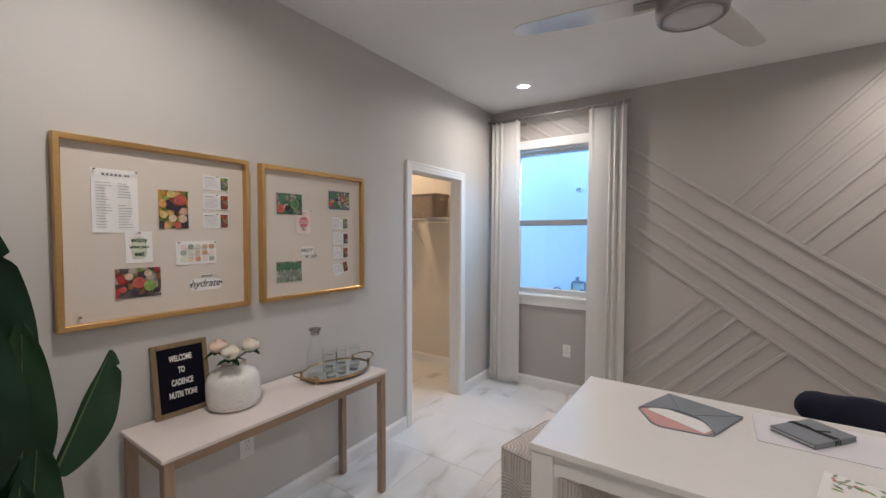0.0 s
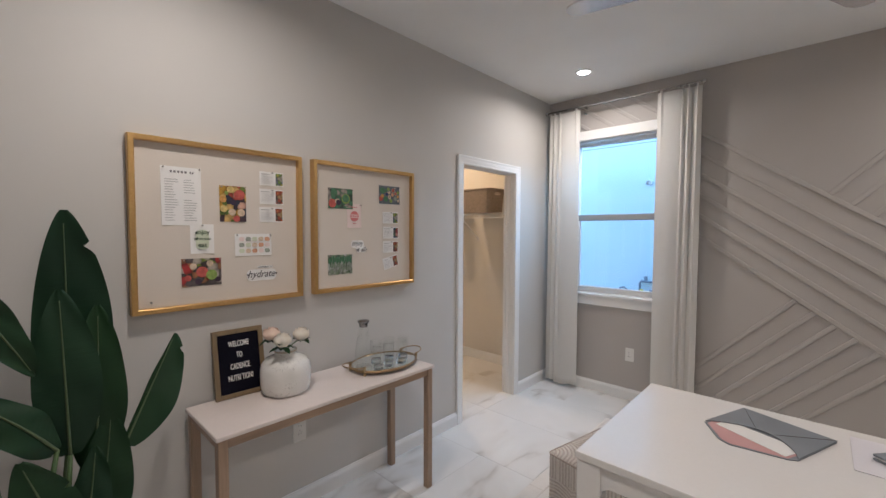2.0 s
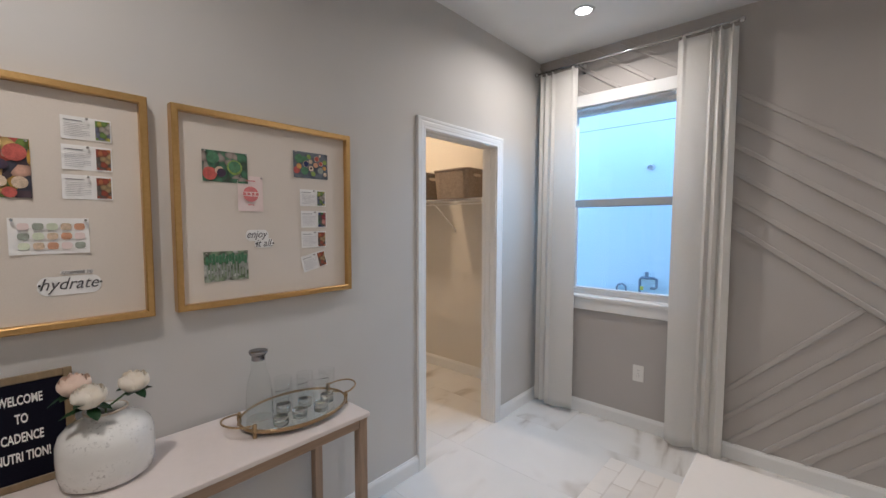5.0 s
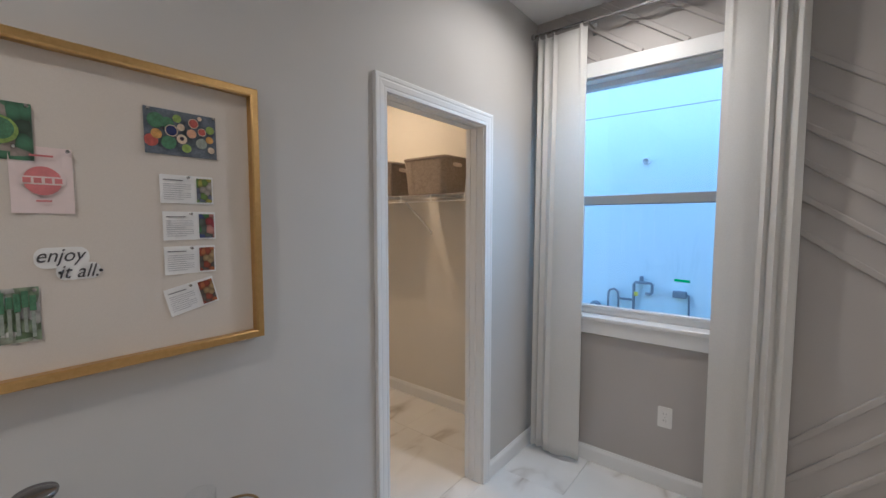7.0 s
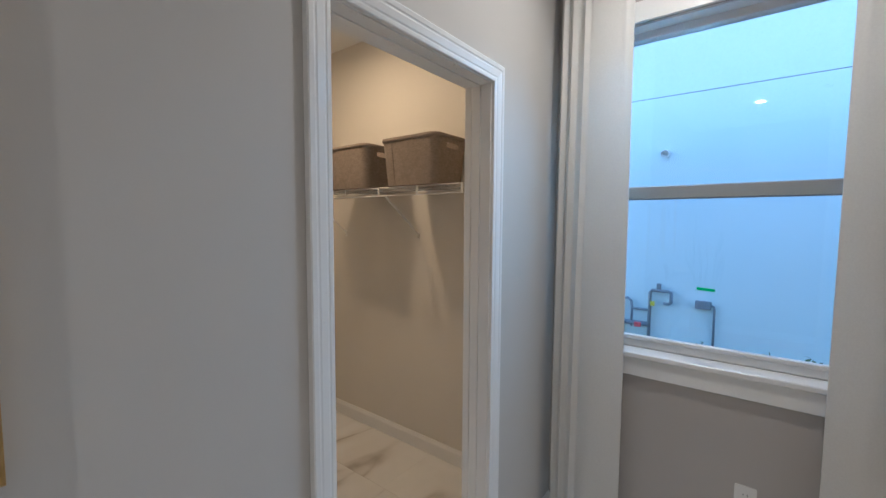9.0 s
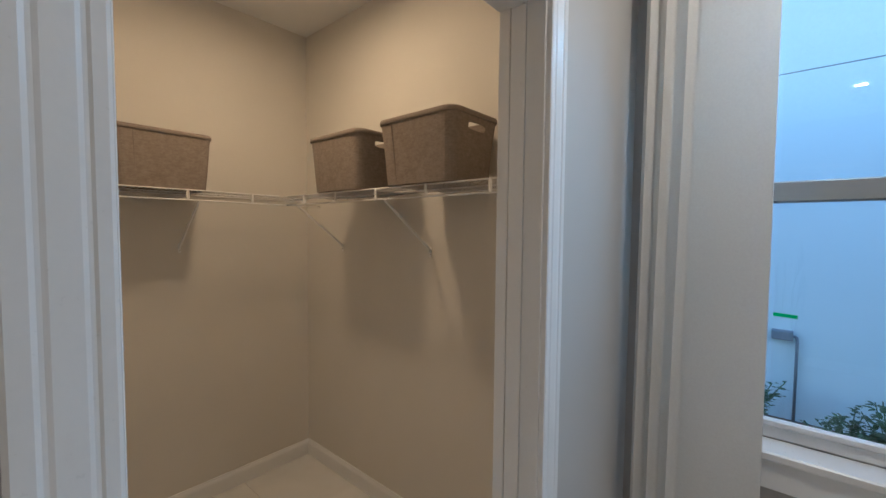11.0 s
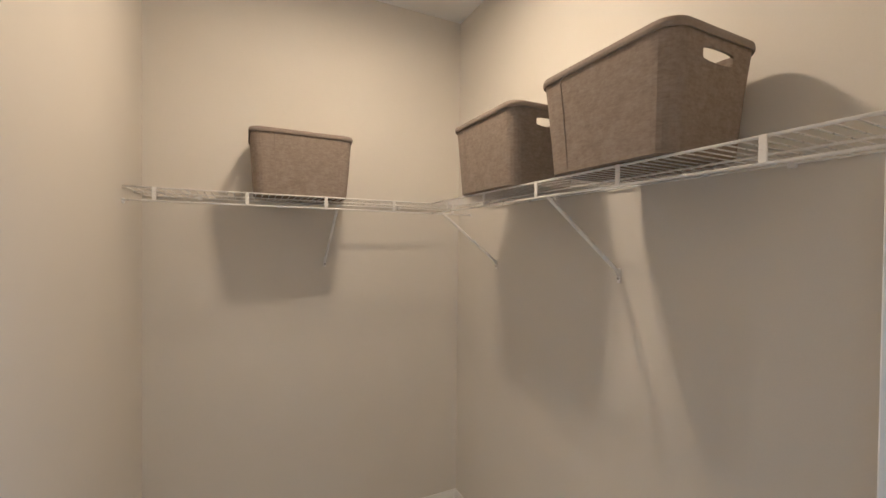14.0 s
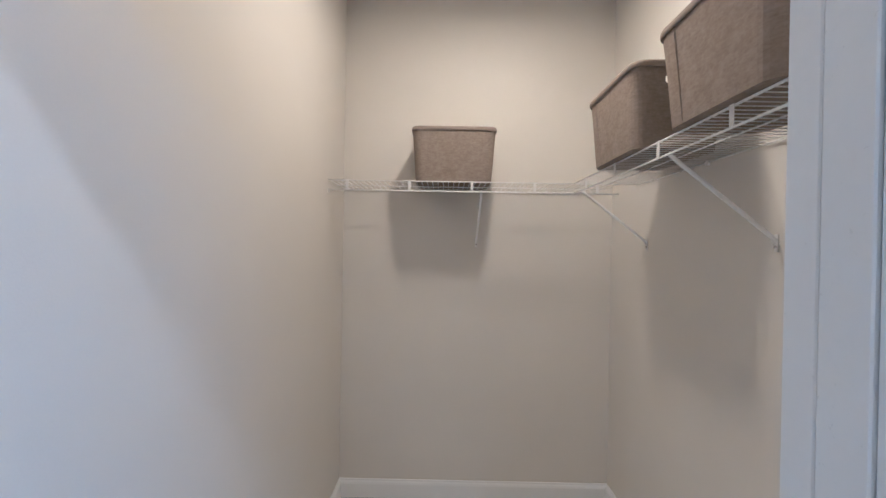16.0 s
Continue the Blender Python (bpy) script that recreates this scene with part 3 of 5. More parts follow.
def window_parts():
    y0, y1 = YN + 0.075, YN + 0.135
    f = 0.040
    bm = bmesh.new()
    box(bm, (WX0 + 0.002, y0, WZ0), (WX0 + f, y1, WZ1), 0.004)
    box(bm, (WX1 - f, y0, WZ0), (WX1 - 0.002, y1, WZ1), 0.004)
    box(bm, (WX0 + f, y0, WZ1 - f), (WX1 - f, y1, WZ1 - 0.002), 0.004)
    box(bm, (WX0 + f, y0, WZ0 + 0.002), (WX1 - f, y1, WZ0 + f), 0.004)
    part("window_frame", bm, VINYL, window)
    part("meeting_rail", block((WX0 + f, y0 - 0.012, 1.598), (WX1 - f, y1 - 0.01, 1.656), 0.004), RAIL_BACKLIT, window, "sash meeting rail coloured grey to look backlit")
    lower = bmesh.new()
    box(lower, (WX0 + f, y0 - 0.008, WZ0 + f), (WX0 + f + 0.022, y0 + 0.02, 1.598), 0.003)
    box(lower, (WX1 - f - 0.022, y0 - 0.008, WZ0 + f), (WX1 - f, y0 + 0.02, 1.598), 0.003)
    box(lower, (WX0 + f + 0.022, y0 - 0.008, WZ0 + f), (WX1 - f - 0.022, y0 + 0.02, WZ0 + f + 0.018), 0.003)
    part("lower_sash", lower, VINYL, window)
    for z0, z1, y in ((WZ0 + f, 1.60, y0 + 0.010), (1.65, WZ1 - f, y0 + 0.035)):
        p = part("pane", block((WX0 + f - 0.004, y, z0), (WX1 - f + 0.004, y + 0.005, z1)), PANE, window)
        p.visible_shadow = False
    t = 0.018
    part("head_trim", block((WX0 - 0.07, YN - t, WZ1 + 0.002), (WX1 + 0.07, YN - 0.0005, WZ1 + 0.088), 0.002), TRIM, window)
    for a, b in ((WX0 - 0.07, WX0 - 0.002), (WX1 + 0.002, WX1 + 0.07)):
        part("side_trim", block((a, YN - t, 0.9185), (b, YN - 0.0005, WZ1 + 0.0015), 0.002), TRIM, window)
    part("window_sill", block((WX0 - 0.085, YN - 0.030, 0.894), (WX1 + 0.085, YN + 0.0745, 0.918), 0.004), TRIM, window)
    part("apron", block((WX0 - 0.07, YN - t, 0.812), (WX1 + 0.07, YN - 0.0005, 0.8935), 0.002), TRIM, window)
    lin = bmesh.new()
    box(lin, (WX0 - 0.0005, YN + 0.0, 0.9185), (WX0 + 0.0085, y0 - 0.0005, WZ1))
    box(lin, (WX1 - 0.0085, YN + 0.0, 0.9185), (WX1 + 0.0005, y0 - 0.0005, WZ1))
    box(lin, (WX0 + 0.009, YN + 0.0, WZ1 - 0.0085), (WX1 - 0.009, y0 - 0.0005, WZ1 + 0.0005))
    part("reveal_lining", lin, TRIM, window)


window_parts()

# battens on the feature wall
BAND = -0.72
STEEP = 1.03
battens = tagged(new("batten_trim"), "taupe painted wooden battens in a diagonal pattern", "wall trim", kind="structure")
BW, BT = 0.030, 0.012


def batten(x0, z0, slope, lo, hi, trims):
    """A batten along z = z0 + slope (x - x0) from x = lo to hi, cut clear of the wall's edges and the window."""
    xs = [lo, hi]
    cut = []
    for zl in (0.105, H - 0.004):
        x = x0 + (zl - z0) / slope
        if lo < x < hi:
            cut.append(x)
    for (a, b, c, d) in trims:
        for x in (a, b):
            if lo < x < hi:
                cut.append(x)
        for z in (c, d):
            x = x0 + (z - z0) / slope
            if lo < x < hi:
                cut.append(x)
    xs = sorted(xs + cut)
    run = None
    for a, b in zip(xs, xs[1:] + [xs[-1]]):
        m = (a + b) / 2
        z = z0 + slope * (m - x0)
        good = b > a and 0.105 < z < H - 0.004 and not any(t[0] < m < t[1] and t[2] < z < t[3] for t in trims)
        if good and run is None:
            run = a
        if not good and run is not None:
            if a - run > 0.03:
                k = math.hypot(1, slope)
                ux, uz = 1 / k, slope / k
                hw = BW / 2
                p, q = (run, z0 + slope * (run - x0)), (a, z0 + slope * (a - x0))
                rings = []
                for e in (p, q):
                    cx, cz = e
                    ring = []
                    for w, t in ((-hw, 0.0005), (-hw, BT - 0.004), (-hw + 0.0015, BT - 0.0015), (-hw + 0.005, BT), (hw - 0.005, BT), (hw - 0.0015, BT - 0.0015), (hw, BT - 0.004), (hw, 0.0005)):
                        ring.append((cx - uz * w, YN - t, cz + ux * w))
                    rings.append(ring)
                bm = bmesh.new()
                loft(bm, rings)
                bmesh.ops.recalc_face_normals(bm, faces=bm.faces)
                part("batten", bm, FEATURE, battens)
            run = None


TRIMS = [(WX0 - 0.075, WX1 + 0.075, 0.80, WZ1 + 0.092)]
for i in range(6):
    batten(1.48, 2.145 - 0.16 * i, BAND, 0.004, X1 - 0.004, TRIMS)
for i in range(6):
    x = 1.915 + 0.1016 * i
    batten(x, 1.345 + BAND * (x - 1.48), STEEP, 0.004, x - 0.012, TRIMS)
    x = 2.045 + 0.1036 * i
    batten(x, 2.145 + BAND * (x - 1.48), STEEP, x + 0.012, X1 - 0.004, TRIMS)

# recessed lamps
for i, (cx, cy) in enumerate(CANS):
    can = thing("recessed_light", (cx, cy, H), "lit round recessed ceiling downlight with white trim ring", "downlight", "recessed ceiling lights")
    bm = bmesh.new()
    lathe(bm, [(0.046, -0.001), (0.066, -0.001), (0.064, -0.006), (0.050, -0.008), (0.046, -0.006)], 28, cap=False)
    part("trim_ring", bm, TRIM, can, smooth=True)
    bm = bmesh.new()
    lathe(bm, [(0.0455, -0.001), (0.0455, -0.004), (0.03, -0.0055), (0.004, -0.006)], 28)
    part("lens", bm, CAN_LENS, can, "glowing frosted lens", smooth=True)

cl = thing("closet_light", (-1.14, 3.50, HC), "small flush round closet ceiling light, lit", "ceiling light")
bm = bmesh.new()
lathe(bm, [(0.14, 0.0), (0.14, -0.02), (0.132, -0.028), (0.02, -0.03)], 28)
part("base", bm, TRIM, cl, smooth=True)
bm = bmesh.new()
lathe(bm, [(0.128, -0.0305), (0.126, -0.045), (0.09, -0.056), (0.01, -0.06)], 28)
part("diffuser", bm, glow("closet_lamp_diffuser", (1.0, 0.78, 0.52), 1.2), cl, "glowing warm diffuser", smooth=True)

# ---- ceiling fan, at rest ----
fan = thing("ceiling_fan", (1.875, 2.37, H), "flush ceiling fan with nickel housing, round lamp and silver blades", "ceiling fan")


def fan_parts():
    bm = bmesh.new()
    lathe(bm, [(0.075, 0.0), (0.078, -0.02), (0.07, -0.075), (0.03, -0.085), (0.03, -0.160), (0.12, -0.185), (0.135, -0.22), (0.135, -0.32), (0.128, -0.35), (0.115, -0.358), (0.108, -0.350)], 40)
    part("housing", bm, NICKEL, fan, "brushed nickel motor housing", smooth=True)
    bm = bmesh.new()
    lathe(bm, [(0.1075, -0.345), (0.107, -0.354), (0.06, -0.359), (0.005, -0.360)], 40)
    part("lamp_lens", bm, LENS, fan, "frosted round lamp lens, unlit", smooth=True)
    for k in range(3):
        a = radians(190.0 + 120 * k)
        m = Matrix.Rotation(a, 4, "Z") @ Matrix.Translation((0, 0, -0.262)) @ Matrix.Rotation(radians(4), 4, "X")
        top = [(0.13, -0.045), (0.22, -0.062), (0.45, -0.060), (0.70, -0.050), (0.74, -0.03), (0.75, 0.0), (0.74, 0.03), (0.70, 0.05), (0.45, 0.064), (0.22, 0.066), (0.13, 0.045)]
        bm = bmesh.new()
        slab(bm, top, "z", -0.004, 0.004)
        part("blade", turned(bm, m), BLADE, fan)
        part("blade_arm", turned(block((0.10, -0.025, -0.010), (0.22, 0.025, -0.0045), 0.003), m), NICKEL, fan)


fan_parts()

# ---- curtains and rod ----
ROD_Z, ROD_Y = 2.635, 4.085


def rod_parts():
    rod = thing("curtain_rod", (0.68, ROD_Y, ROD_Z), "slim polished nickel curtain rod on wall brackets", "curtain rod")
    part("rod", bar((-0.645, 0, 0), (0.655, 0, 0), 0.0085, 14), CHROME, rod, smooth=True)
    for s in (-0.65, 0.66):
        bm = bmesh.new()
        lathe(bm, [(0.006, -0.016), (0.013, -0.011), (0.016, 0.0), (0.013, 0.011), (0.006, 0.016)], 14, at=(s, 0, 0))
        part("finial", bm, CHROME, rod, smooth=True)
    for x in (-0.31, 0.345):
        bm = bmesh.new()
        box(bm, (x - 0.006, -0.004, -0.012), (x + 0.006, YN - ROD_Y - 0.006, -0.0087), 0.001)
        box(bm, (x - 0.014, YN - ROD_Y - 0.006, -0.045), (x + 0.014, YN - ROD_Y - 0.0005, 0.03), 0.002)
        part("bracket", bm, CHROME, rod)
    return rod


rod_parts()


def curtain(x0, x1, folds, flat, seed, label, outer):
    """A pinch-pleated panel: nearly flat towards the window, gathered in folds on its outer side (outer: -1 or 1)."""
    rnd = random.Random(seed)
    w = x1 - x0
    cur = thing("curtain", (x0, ROD_Y, 0.0), label, "curtain", "window curtains")
    deep = [rnd.uniform(0.7, 1.2) for _ in range(folds + 1)]
    cuts = [0.0]
    for _ in range(folds):
        cuts.append(cuts[-1] + rnd.uniform(0.7, 1.3))
    cuts = [c / cuts[-1] for c in cuts]
    ph = [rnd.uniform(0.0, 6.28) for _ in range(4)]
    nx, nz = 120, 44
    rings = []
    for j in range(nz + 1):
        v = j / nz
        z = 2.612 - v * (2.612 - 0.024)
        top = math.exp(-v * 11)
        row = []
        for i in range(nx + 1):
            u = i / nx
            edge = flat + 0.03 * math.sin(2.3 * v + ph[0])
            y, x = -0.010 * math.sin(math.pi * min(1.0, u / edge)) * (0.6 + 0.7 * v) - 0.004 * math.sin(2 * math.pi * u / edge + 1.5 * v + ph[1]) * v, u * w
            y -= 0.020 * math.exp(-((u - 0.10) / 0.035) ** 2) * top
            if u > edge:
                s = (u - edge) / (1.0 - edge)
                q = min(sum(1 for c in cuts[1:] if s > c), folds - 1)
                k = (s - cuts[q]) / (cuts[q + 1] - cuts[q])
                k += 0.10 * math.sin(1.7 * v + ph[2] + q) * math.sin(math.pi * k)
                crest = math.sin(math.pi * k) ** (0.75 + 2.2 * top)
                y -= 0.034 * deep[q] * crest * (0.85 + 0.25 * v) - 0.006
                x += 0.010 * math.sin(2 * math.pi * k) * (0.5 + 0.5 * v)
            flare = 1.0 + 0.045 * v * math.sin(2.2 * v + 0.4)
            x = w / 2 + (x - w / 2) * flare
            hem = v ** 14 * (0.006 + 0.010 * math.sin(9 * u + ph[3]))
            row.append((x if outer > 0 else w - x, y + 0.008, z + hem + top * 0.014 * (y < -0.012)))
        rings.append(row)
    bm = bmesh.new()
    front = loft(bm, rings, close=False, cap=False)
    back = loft(bm, [[(p[0], p[1] + 0.004, p[2]) for p in r] for r in rings], close=False, cap=False)
    for side in (0, -1):
        for j in range(nz):
            bm.faces.new((front[j][side], front[j + 1][side], back[j + 1][side], back[j][side]))
    for row in (0, -1):
        for i in range(nx):
            bm.faces.new((front[row][i], front[row][i + 1], back[row][i + 1], back[row][i]))
    bmesh.ops.recalc_face_normals(bm, faces=bm.faces)
    part("panel", bm, LINEN, cur, smooth=True)
    for u in [0.10] + [flat + (1.0 - flat) * (a + b) / 2 for a, b in zip(cuts, cuts[1:])]:
        x = u * w if outer > 0 else w - u * w
        pts = [(x, 0.014 * math.cos(t), ROD_Z - 0.004 + 0.014 * math.sin(t)) for t in [2 * math.pi * q / 12 for q in range(13)]]
        part("ring", tube(bmesh.new(), pts, 0.002, 6), CHROME, cur, smooth=True)
        part("hook", bar((x, 0.0, 2.585), (x, 0.0, ROD_Z - 0.017), 0.0016, 6), CHROME, cur)
    return cur


curtain(0.055, 0.362, 3, 0.58, 3, "white linen curtain panel gathered beside the window corner", -1)
curtain(1.015, 1.325, 3, 0.50, 8, "white linen curtain panel gathered beside the battens", 1)


def outlet(place, turn, label):
    o = thing("wall_outlet", place, label, "outlet", "wall outlets", turn)
    bm = bmesh.new()
    slab(bm, rounded(0.072, 0.116, 0.006, 3), "x", 0.0, 0.005)
    part("cover_plate", bm, PLASTIC, o)
    for z in (-0.0195, 0.0195):
        bm = bmesh.new()
        slab(bm, rounded(0.034, 0.029, 0.010, 4, 0, z), "x", 0.005, 0.0065)
        face = part("receptacle", bm, PLASTIC, o)
        for y in (-0.0065, 0.0065):
            part("slot", block((0.0064, y - 0.001, z - 0.001), (0.0069, y + 0.001, z + 0.008)), SLOT, face)
    bm = bmesh.new()
    lathe(bm, [(0.003, 0.0), (0.003, 0.0015), (0.001, 0.002)], 10)
    part("screw", turned(bm, Matrix.Translation((0.005, 0, 0)) @ Matrix.Rotation(radians(90), 4, "Y")), CHROME, o)


outlet((0.0005, 1.507, 0.422), 0, "white duplex outlet on the wall under the console table")
outlet((0.811, YN - 0.0005, 0.404), -90, "white duplex outlet on the wall under the window")

# ---- pinboards on the west wall ----
YS = 0.007

def pinboard(y0, y1, z0, z1, label):
    p = thing("pinboard", (0.0, (y0 + y1) / 2 + YS, z0), label, "pinboard", "framed pinboards")
    w, h, f, d = y1 - y0, z1 - z0, 0.022, 0.043
    part("panel", block((0.0005, -w / 2 + f * 0.7, f * 0.7), (0.016, w / 2 - f * 0.7, h - f * 0.7)), PIN_LINEN, p, "beige linen pin surface")
    prof = [(0.0, 0.001), (0.0, d - 0.003), (0.003, d), (f - 0.004, d), (f, d - 0.004), (f, 0.0165)]
    corners = [(-w / 2, 0.0, 1, 1), (w / 2, 0.0, -1, 1), (w / 2, h, -1, -1), (-w / 2, h, 1, -1)]
    for i in range(4):
        rings = []
        for y, z, sy, sz in (corners[i], corners[(i + 1) % 4]):
            rings.append([(x, y + sy * k, z + sz * k) for k, x in prof])
        bm = bmesh.new()
        loft(bm, rings)
        bmesh.ops.recalc_face_normals(bm, faces=bm.faces)
        part("frame_rail", bm, GOLD, p, "gold metal frame rail")
    return p


pinboard(0.786, 1.512, 1.152, 1.876, "large pinboard with beige linen and a gold frame")
pinboard(1.578, 2.304, 1.152, 1.876, "pinboard with beige linen and gold frame near the doorway")
PX = 0.0165


def sheet(name, y0, y1, z0, z1, material, label, category, group="", tilt=0.0, pins=1, curl=0.004):
    """Paper pinned to a board; y runs along the wall. Returns the empty at its lower edge's middle."""
    w, h = y1 - y0, z1 - z0
    o = new(name)
    o.matrix_basis = pose(PX, (y0 + y1) / 2 + YS, z0, tilt, 0, 0)
    tagged(o, label, category, group)
    bm = bmesh.new()
    n = 6
    rings = []
    for i in range(n + 1):
        u = i / n
        lift = curl * (2 * u - 1) ** 2
        rings.append([(0.0005 + lift * (1 - 0.8 * (z / h)), -w / 2 + w * u, z) for z in (0.0, h * 0.5, h)] + [(0.0012 + lift * (1 - 0.8 * (z / h)), -w / 2 + w * u, z) for z in (h, h * 0.5, 0.0)])
    loft(bm, rings)
    bmesh.ops.recalc_face_normals(bm, faces=bm.faces)
    part("paper", bm, material, o)
    for k in range(pins):
        y = 0.0 if pins == 1 else (-1 + 2 * k) * (w / 2 - 0.008)
        z = h - 0.006
        pin = bmesh.new()
        lathe(pin, [(0.0012, 0.0), (0.0012, 0.004), (0.0035, 0.005), (0.0025, 0.009), (0.0038, 0.011), (0.003, 0.013)], 10)
        part("push_pin", turned(pin, Matrix.Translation((0.002, y, z)) @ Matrix.Rotation(radians(90), 4, "Y")), CHROME, o)
    return o


def lines(o, name, spans, material, x=0.0075, label=""):
    """Printed bars on a sheet: (y0, y1, z0, z1) in the sheet's own measure."""
    bm = bmesh.new()
    for a, b, c, d in spans:
        box(bm, (x - 0.0003, a, c), (x, b, d))
    return part(name, bm, material, o, label)


# the long list
s = sheet("printed_list", 0.897, 1.047, 1.516, 1.764, PAPER, "white printed list pinned to the linen board", "paper", pins=2, curl=0.003)
rl = random.Random(4)
spans = []
for col in (-0.062, 0.008):
    for i in range(17):
        if col > 0 and i in (9, 10):
            continue
        spans.append((col, col + rl.uniform(0.026, 0.052), 0.020 + i * 0.0108, 0.0222 + i * 0.0108))
lines(s, "text_block", spans, FAINT_INK, 0.0042)
lines(s, "title_bars", [(-0.042 + i * 0.0135, -0.034 + i * 0.0135, 0.222, 0.231) for i in (0, 1, 2, 3, 4)] + [(0.031, 0.037, 0.222, 0.231), (0.040, 0.046, 0.222, 0.231)], INK, 0.0042)

def discs(o, items, w, h, x=0.0062):
    """Flat printed fruit on a photograph: (u, v, radius, material)."""
    for i, (u, v, r, m) in enumerate(items):
        bm = bmesh.new()
        lathe(bm, [(r, 0.0), (r, 0.0003)], 18)
        part("printed_fruit", turned(bm, Matrix.Translation((x + 0.00006 * i, (u - 0.5) * w, v * h)) @ Matrix.Rotation(radians(90), 4, "Y")), m, o)


RED_P = plain("red_fruit_print", (0.42, 0.09, 0.07), 0.5, grain=420, vary=0.45, big=70.0)
ORANGE_P = plain("orange_fruit_print", (0.56, 0.30, 0.08), 0.5, grain=420, vary=0.45, big=70.0)
YELLOW_P = plain("yellow_fruit_print", (0.60, 0.46, 0.16), 0.5, grain=420, vary=0.45, big=70.0)
LIME_P = plain("green_fruit_print", (0.25, 0.35, 0.08), 0.5, grain=420, vary=0.45, big=70.0)
CREAM_P = plain("cream_fruit_print", (0.58, 0.46, 0.33), 0.5, grain=420, vary=0.45, big=70.0)
DARK_P = plain("dark_berry_print", (0.05, 0.03, 0.06), 0.5, grain=200, vary=0.5)
SLATE_P = plain("slate_print", (0.12, 0.14, 0.17), 0.5, grain=200, vary=0.5, big=30.0)
NAVY_P = plain("blueberry_print", (0.02, 0.03, 0.12), 0.5, grain=420, vary=0.5, big=70.0)
PEACH_P = plain("lentil_print", (0.55, 0.30, 0.18), 0.5, grain=420, vary=0.3, big=70.0)
SAGE_P = plain("sage_print", (0.30, 0.33, 0.28), 0.5, grain=420, vary=0.3, big=70.0)
DEEP_GREEN_P = plain("deep_green_print", (0.08, 0.19, 0.10), 0.5, grain=420, vary=0.45, big=70.0)

s = sheet("fruit_photograph", 1.120, 1.236, 1.535, 1.700, P_FRUIT, "colour photograph of cut fruit pinned to the board", "photograph", "board photographs", pins=2)
discs(s, [(0.74, 0.76, 0.024, RED_P), (0.40, 0.90, 0.016, YELLOW_P), (0.12, 0.62, 0.015, ORANGE_P), (0.15, 0.36, 0.016, YELLOW_P), (0.45, 0.27, 0.016, CREAM_P), (0.80, 0.26, 0.017, CREAM_P), (0.5, 0.55, 0.014, DARK_P), (0.62, 0.09, 0.015, RED_P), (0.25, 0.8, 0.009, LIME_P)], 0.116, 0.165)
s = sheet("juice_photograph", 0.964, 1.122, 1.250, 1.371, P_VEG, "colour photograph of red and green juices on the board", "photograph", "board photographs", pins=2)
discs(s, [(0.50, 0.50, 0.024, RED_P), (0.74, 0.38, 0.023, LIME_P), (0.28, 0.72, 0.014, CREAM_P), (0.70, 0.80, 0.014, CREAM_P), (0.15, 0.3, 0.013, RED_P), (0.9, 0.2, 0.012, DARK_P), (0.40, 0.16, 0.013, DARK_P)], 0.158, 0.121)
s = sheet("greens_photograph", 1.675, 1.835, 1.620, 1.735, P_GREEN, "colour photograph of greens and green juice on the board", "photograph", "board photographs", pins=2)
discs(s, [(0.70, 0.50, 0.028, LIME_P), (0.70, 0.52, 0.022, DEEP_GREEN_P), (0.15, 0.25, 0.024, RED_P), (0.36, 0.36, 0.016, CREAM_P), (0.22, 0.75, 0.022, DEEP_GREEN_P), (0.4, 0.3, 0.016, DARK_P)], 0.16, 0.115)
s = sheet("bowls_photograph", 2.028, 2.193, 1.664, 1.777, SLATE_P, "colour photograph of bowls of vegetables on the board", "photograph", "board photographs", pins=2)
discs(s, [(0.15, 0.72, 0.019, DEEP_GREEN_P), (0.30, 0.70, 0.014, DEEP_GREEN_P), (0.08, 0.28, 0.015, RED_P), (0.15, 0.43, 0.012, ORANGE_P), (0.35, 0.54, 0.0145, CREAM_P), (0.35, 0.54, 0.0125, NAVY_P),
          (0.31, 0.27, 0.017, DEEP_GREEN_P), (0.49, 0.38, 0.012, CREAM_P), (0.49, 0.39, 0.005, DARK_P), (0.63, 0.53, 0.0145, SLATE_P), (0.63, 0.53, 0.0115, PEACH_P), (0.66, 0.77, 0.0125, CREAM_P),
          (0.66, 0.77, 0.0105, RED_P), (0.78, 0.60, 0.0105, CREAM_P), (0.78, 0.60, 0.0085, RED_P), (0.90, 0.67, 0.0105, LIME_P), (0.77, 0.33, 0.0135, SAGE_P), (0.89, 0.44, 0.0095, ORANGE_P),
          (0.91, 0.20, 0.0085, CREAM_P), (0.43, 0.82, 0.010, LIME_P), (0.48, 0.64, 0.009, CREAM_P), (0.55, 0.18, 0.011, LIME_P), (0.75, 0.90, 0.0055, CREAM_P)], 0.165, 0.113)
s = sheet("asparagus_photograph", 1.670, 1.829, 1.246, 1.359, P_ASP, "colour photograph of asparagus bundles on the board", "photograph", "board photographs", pins=2)
lines(s, "printed_stalks", [(-0.072 + i * 0.0115, -0.066 + i * 0.0115, 0.008 + 0.006 * (i % 3), 0.062 + 0.008 * (i % 2)) for i in range(13)], SAGE_P, 0.0056)
lines(s, "printed_tips", [(-0.074 + i * 0.0115, -0.064 + i * 0.0115, 0.064 + 0.008 * (i % 2), 0.096 + 0.005 * (i % 3)) for i in range(13)], DEEP_GREEN_P, 0.0056)

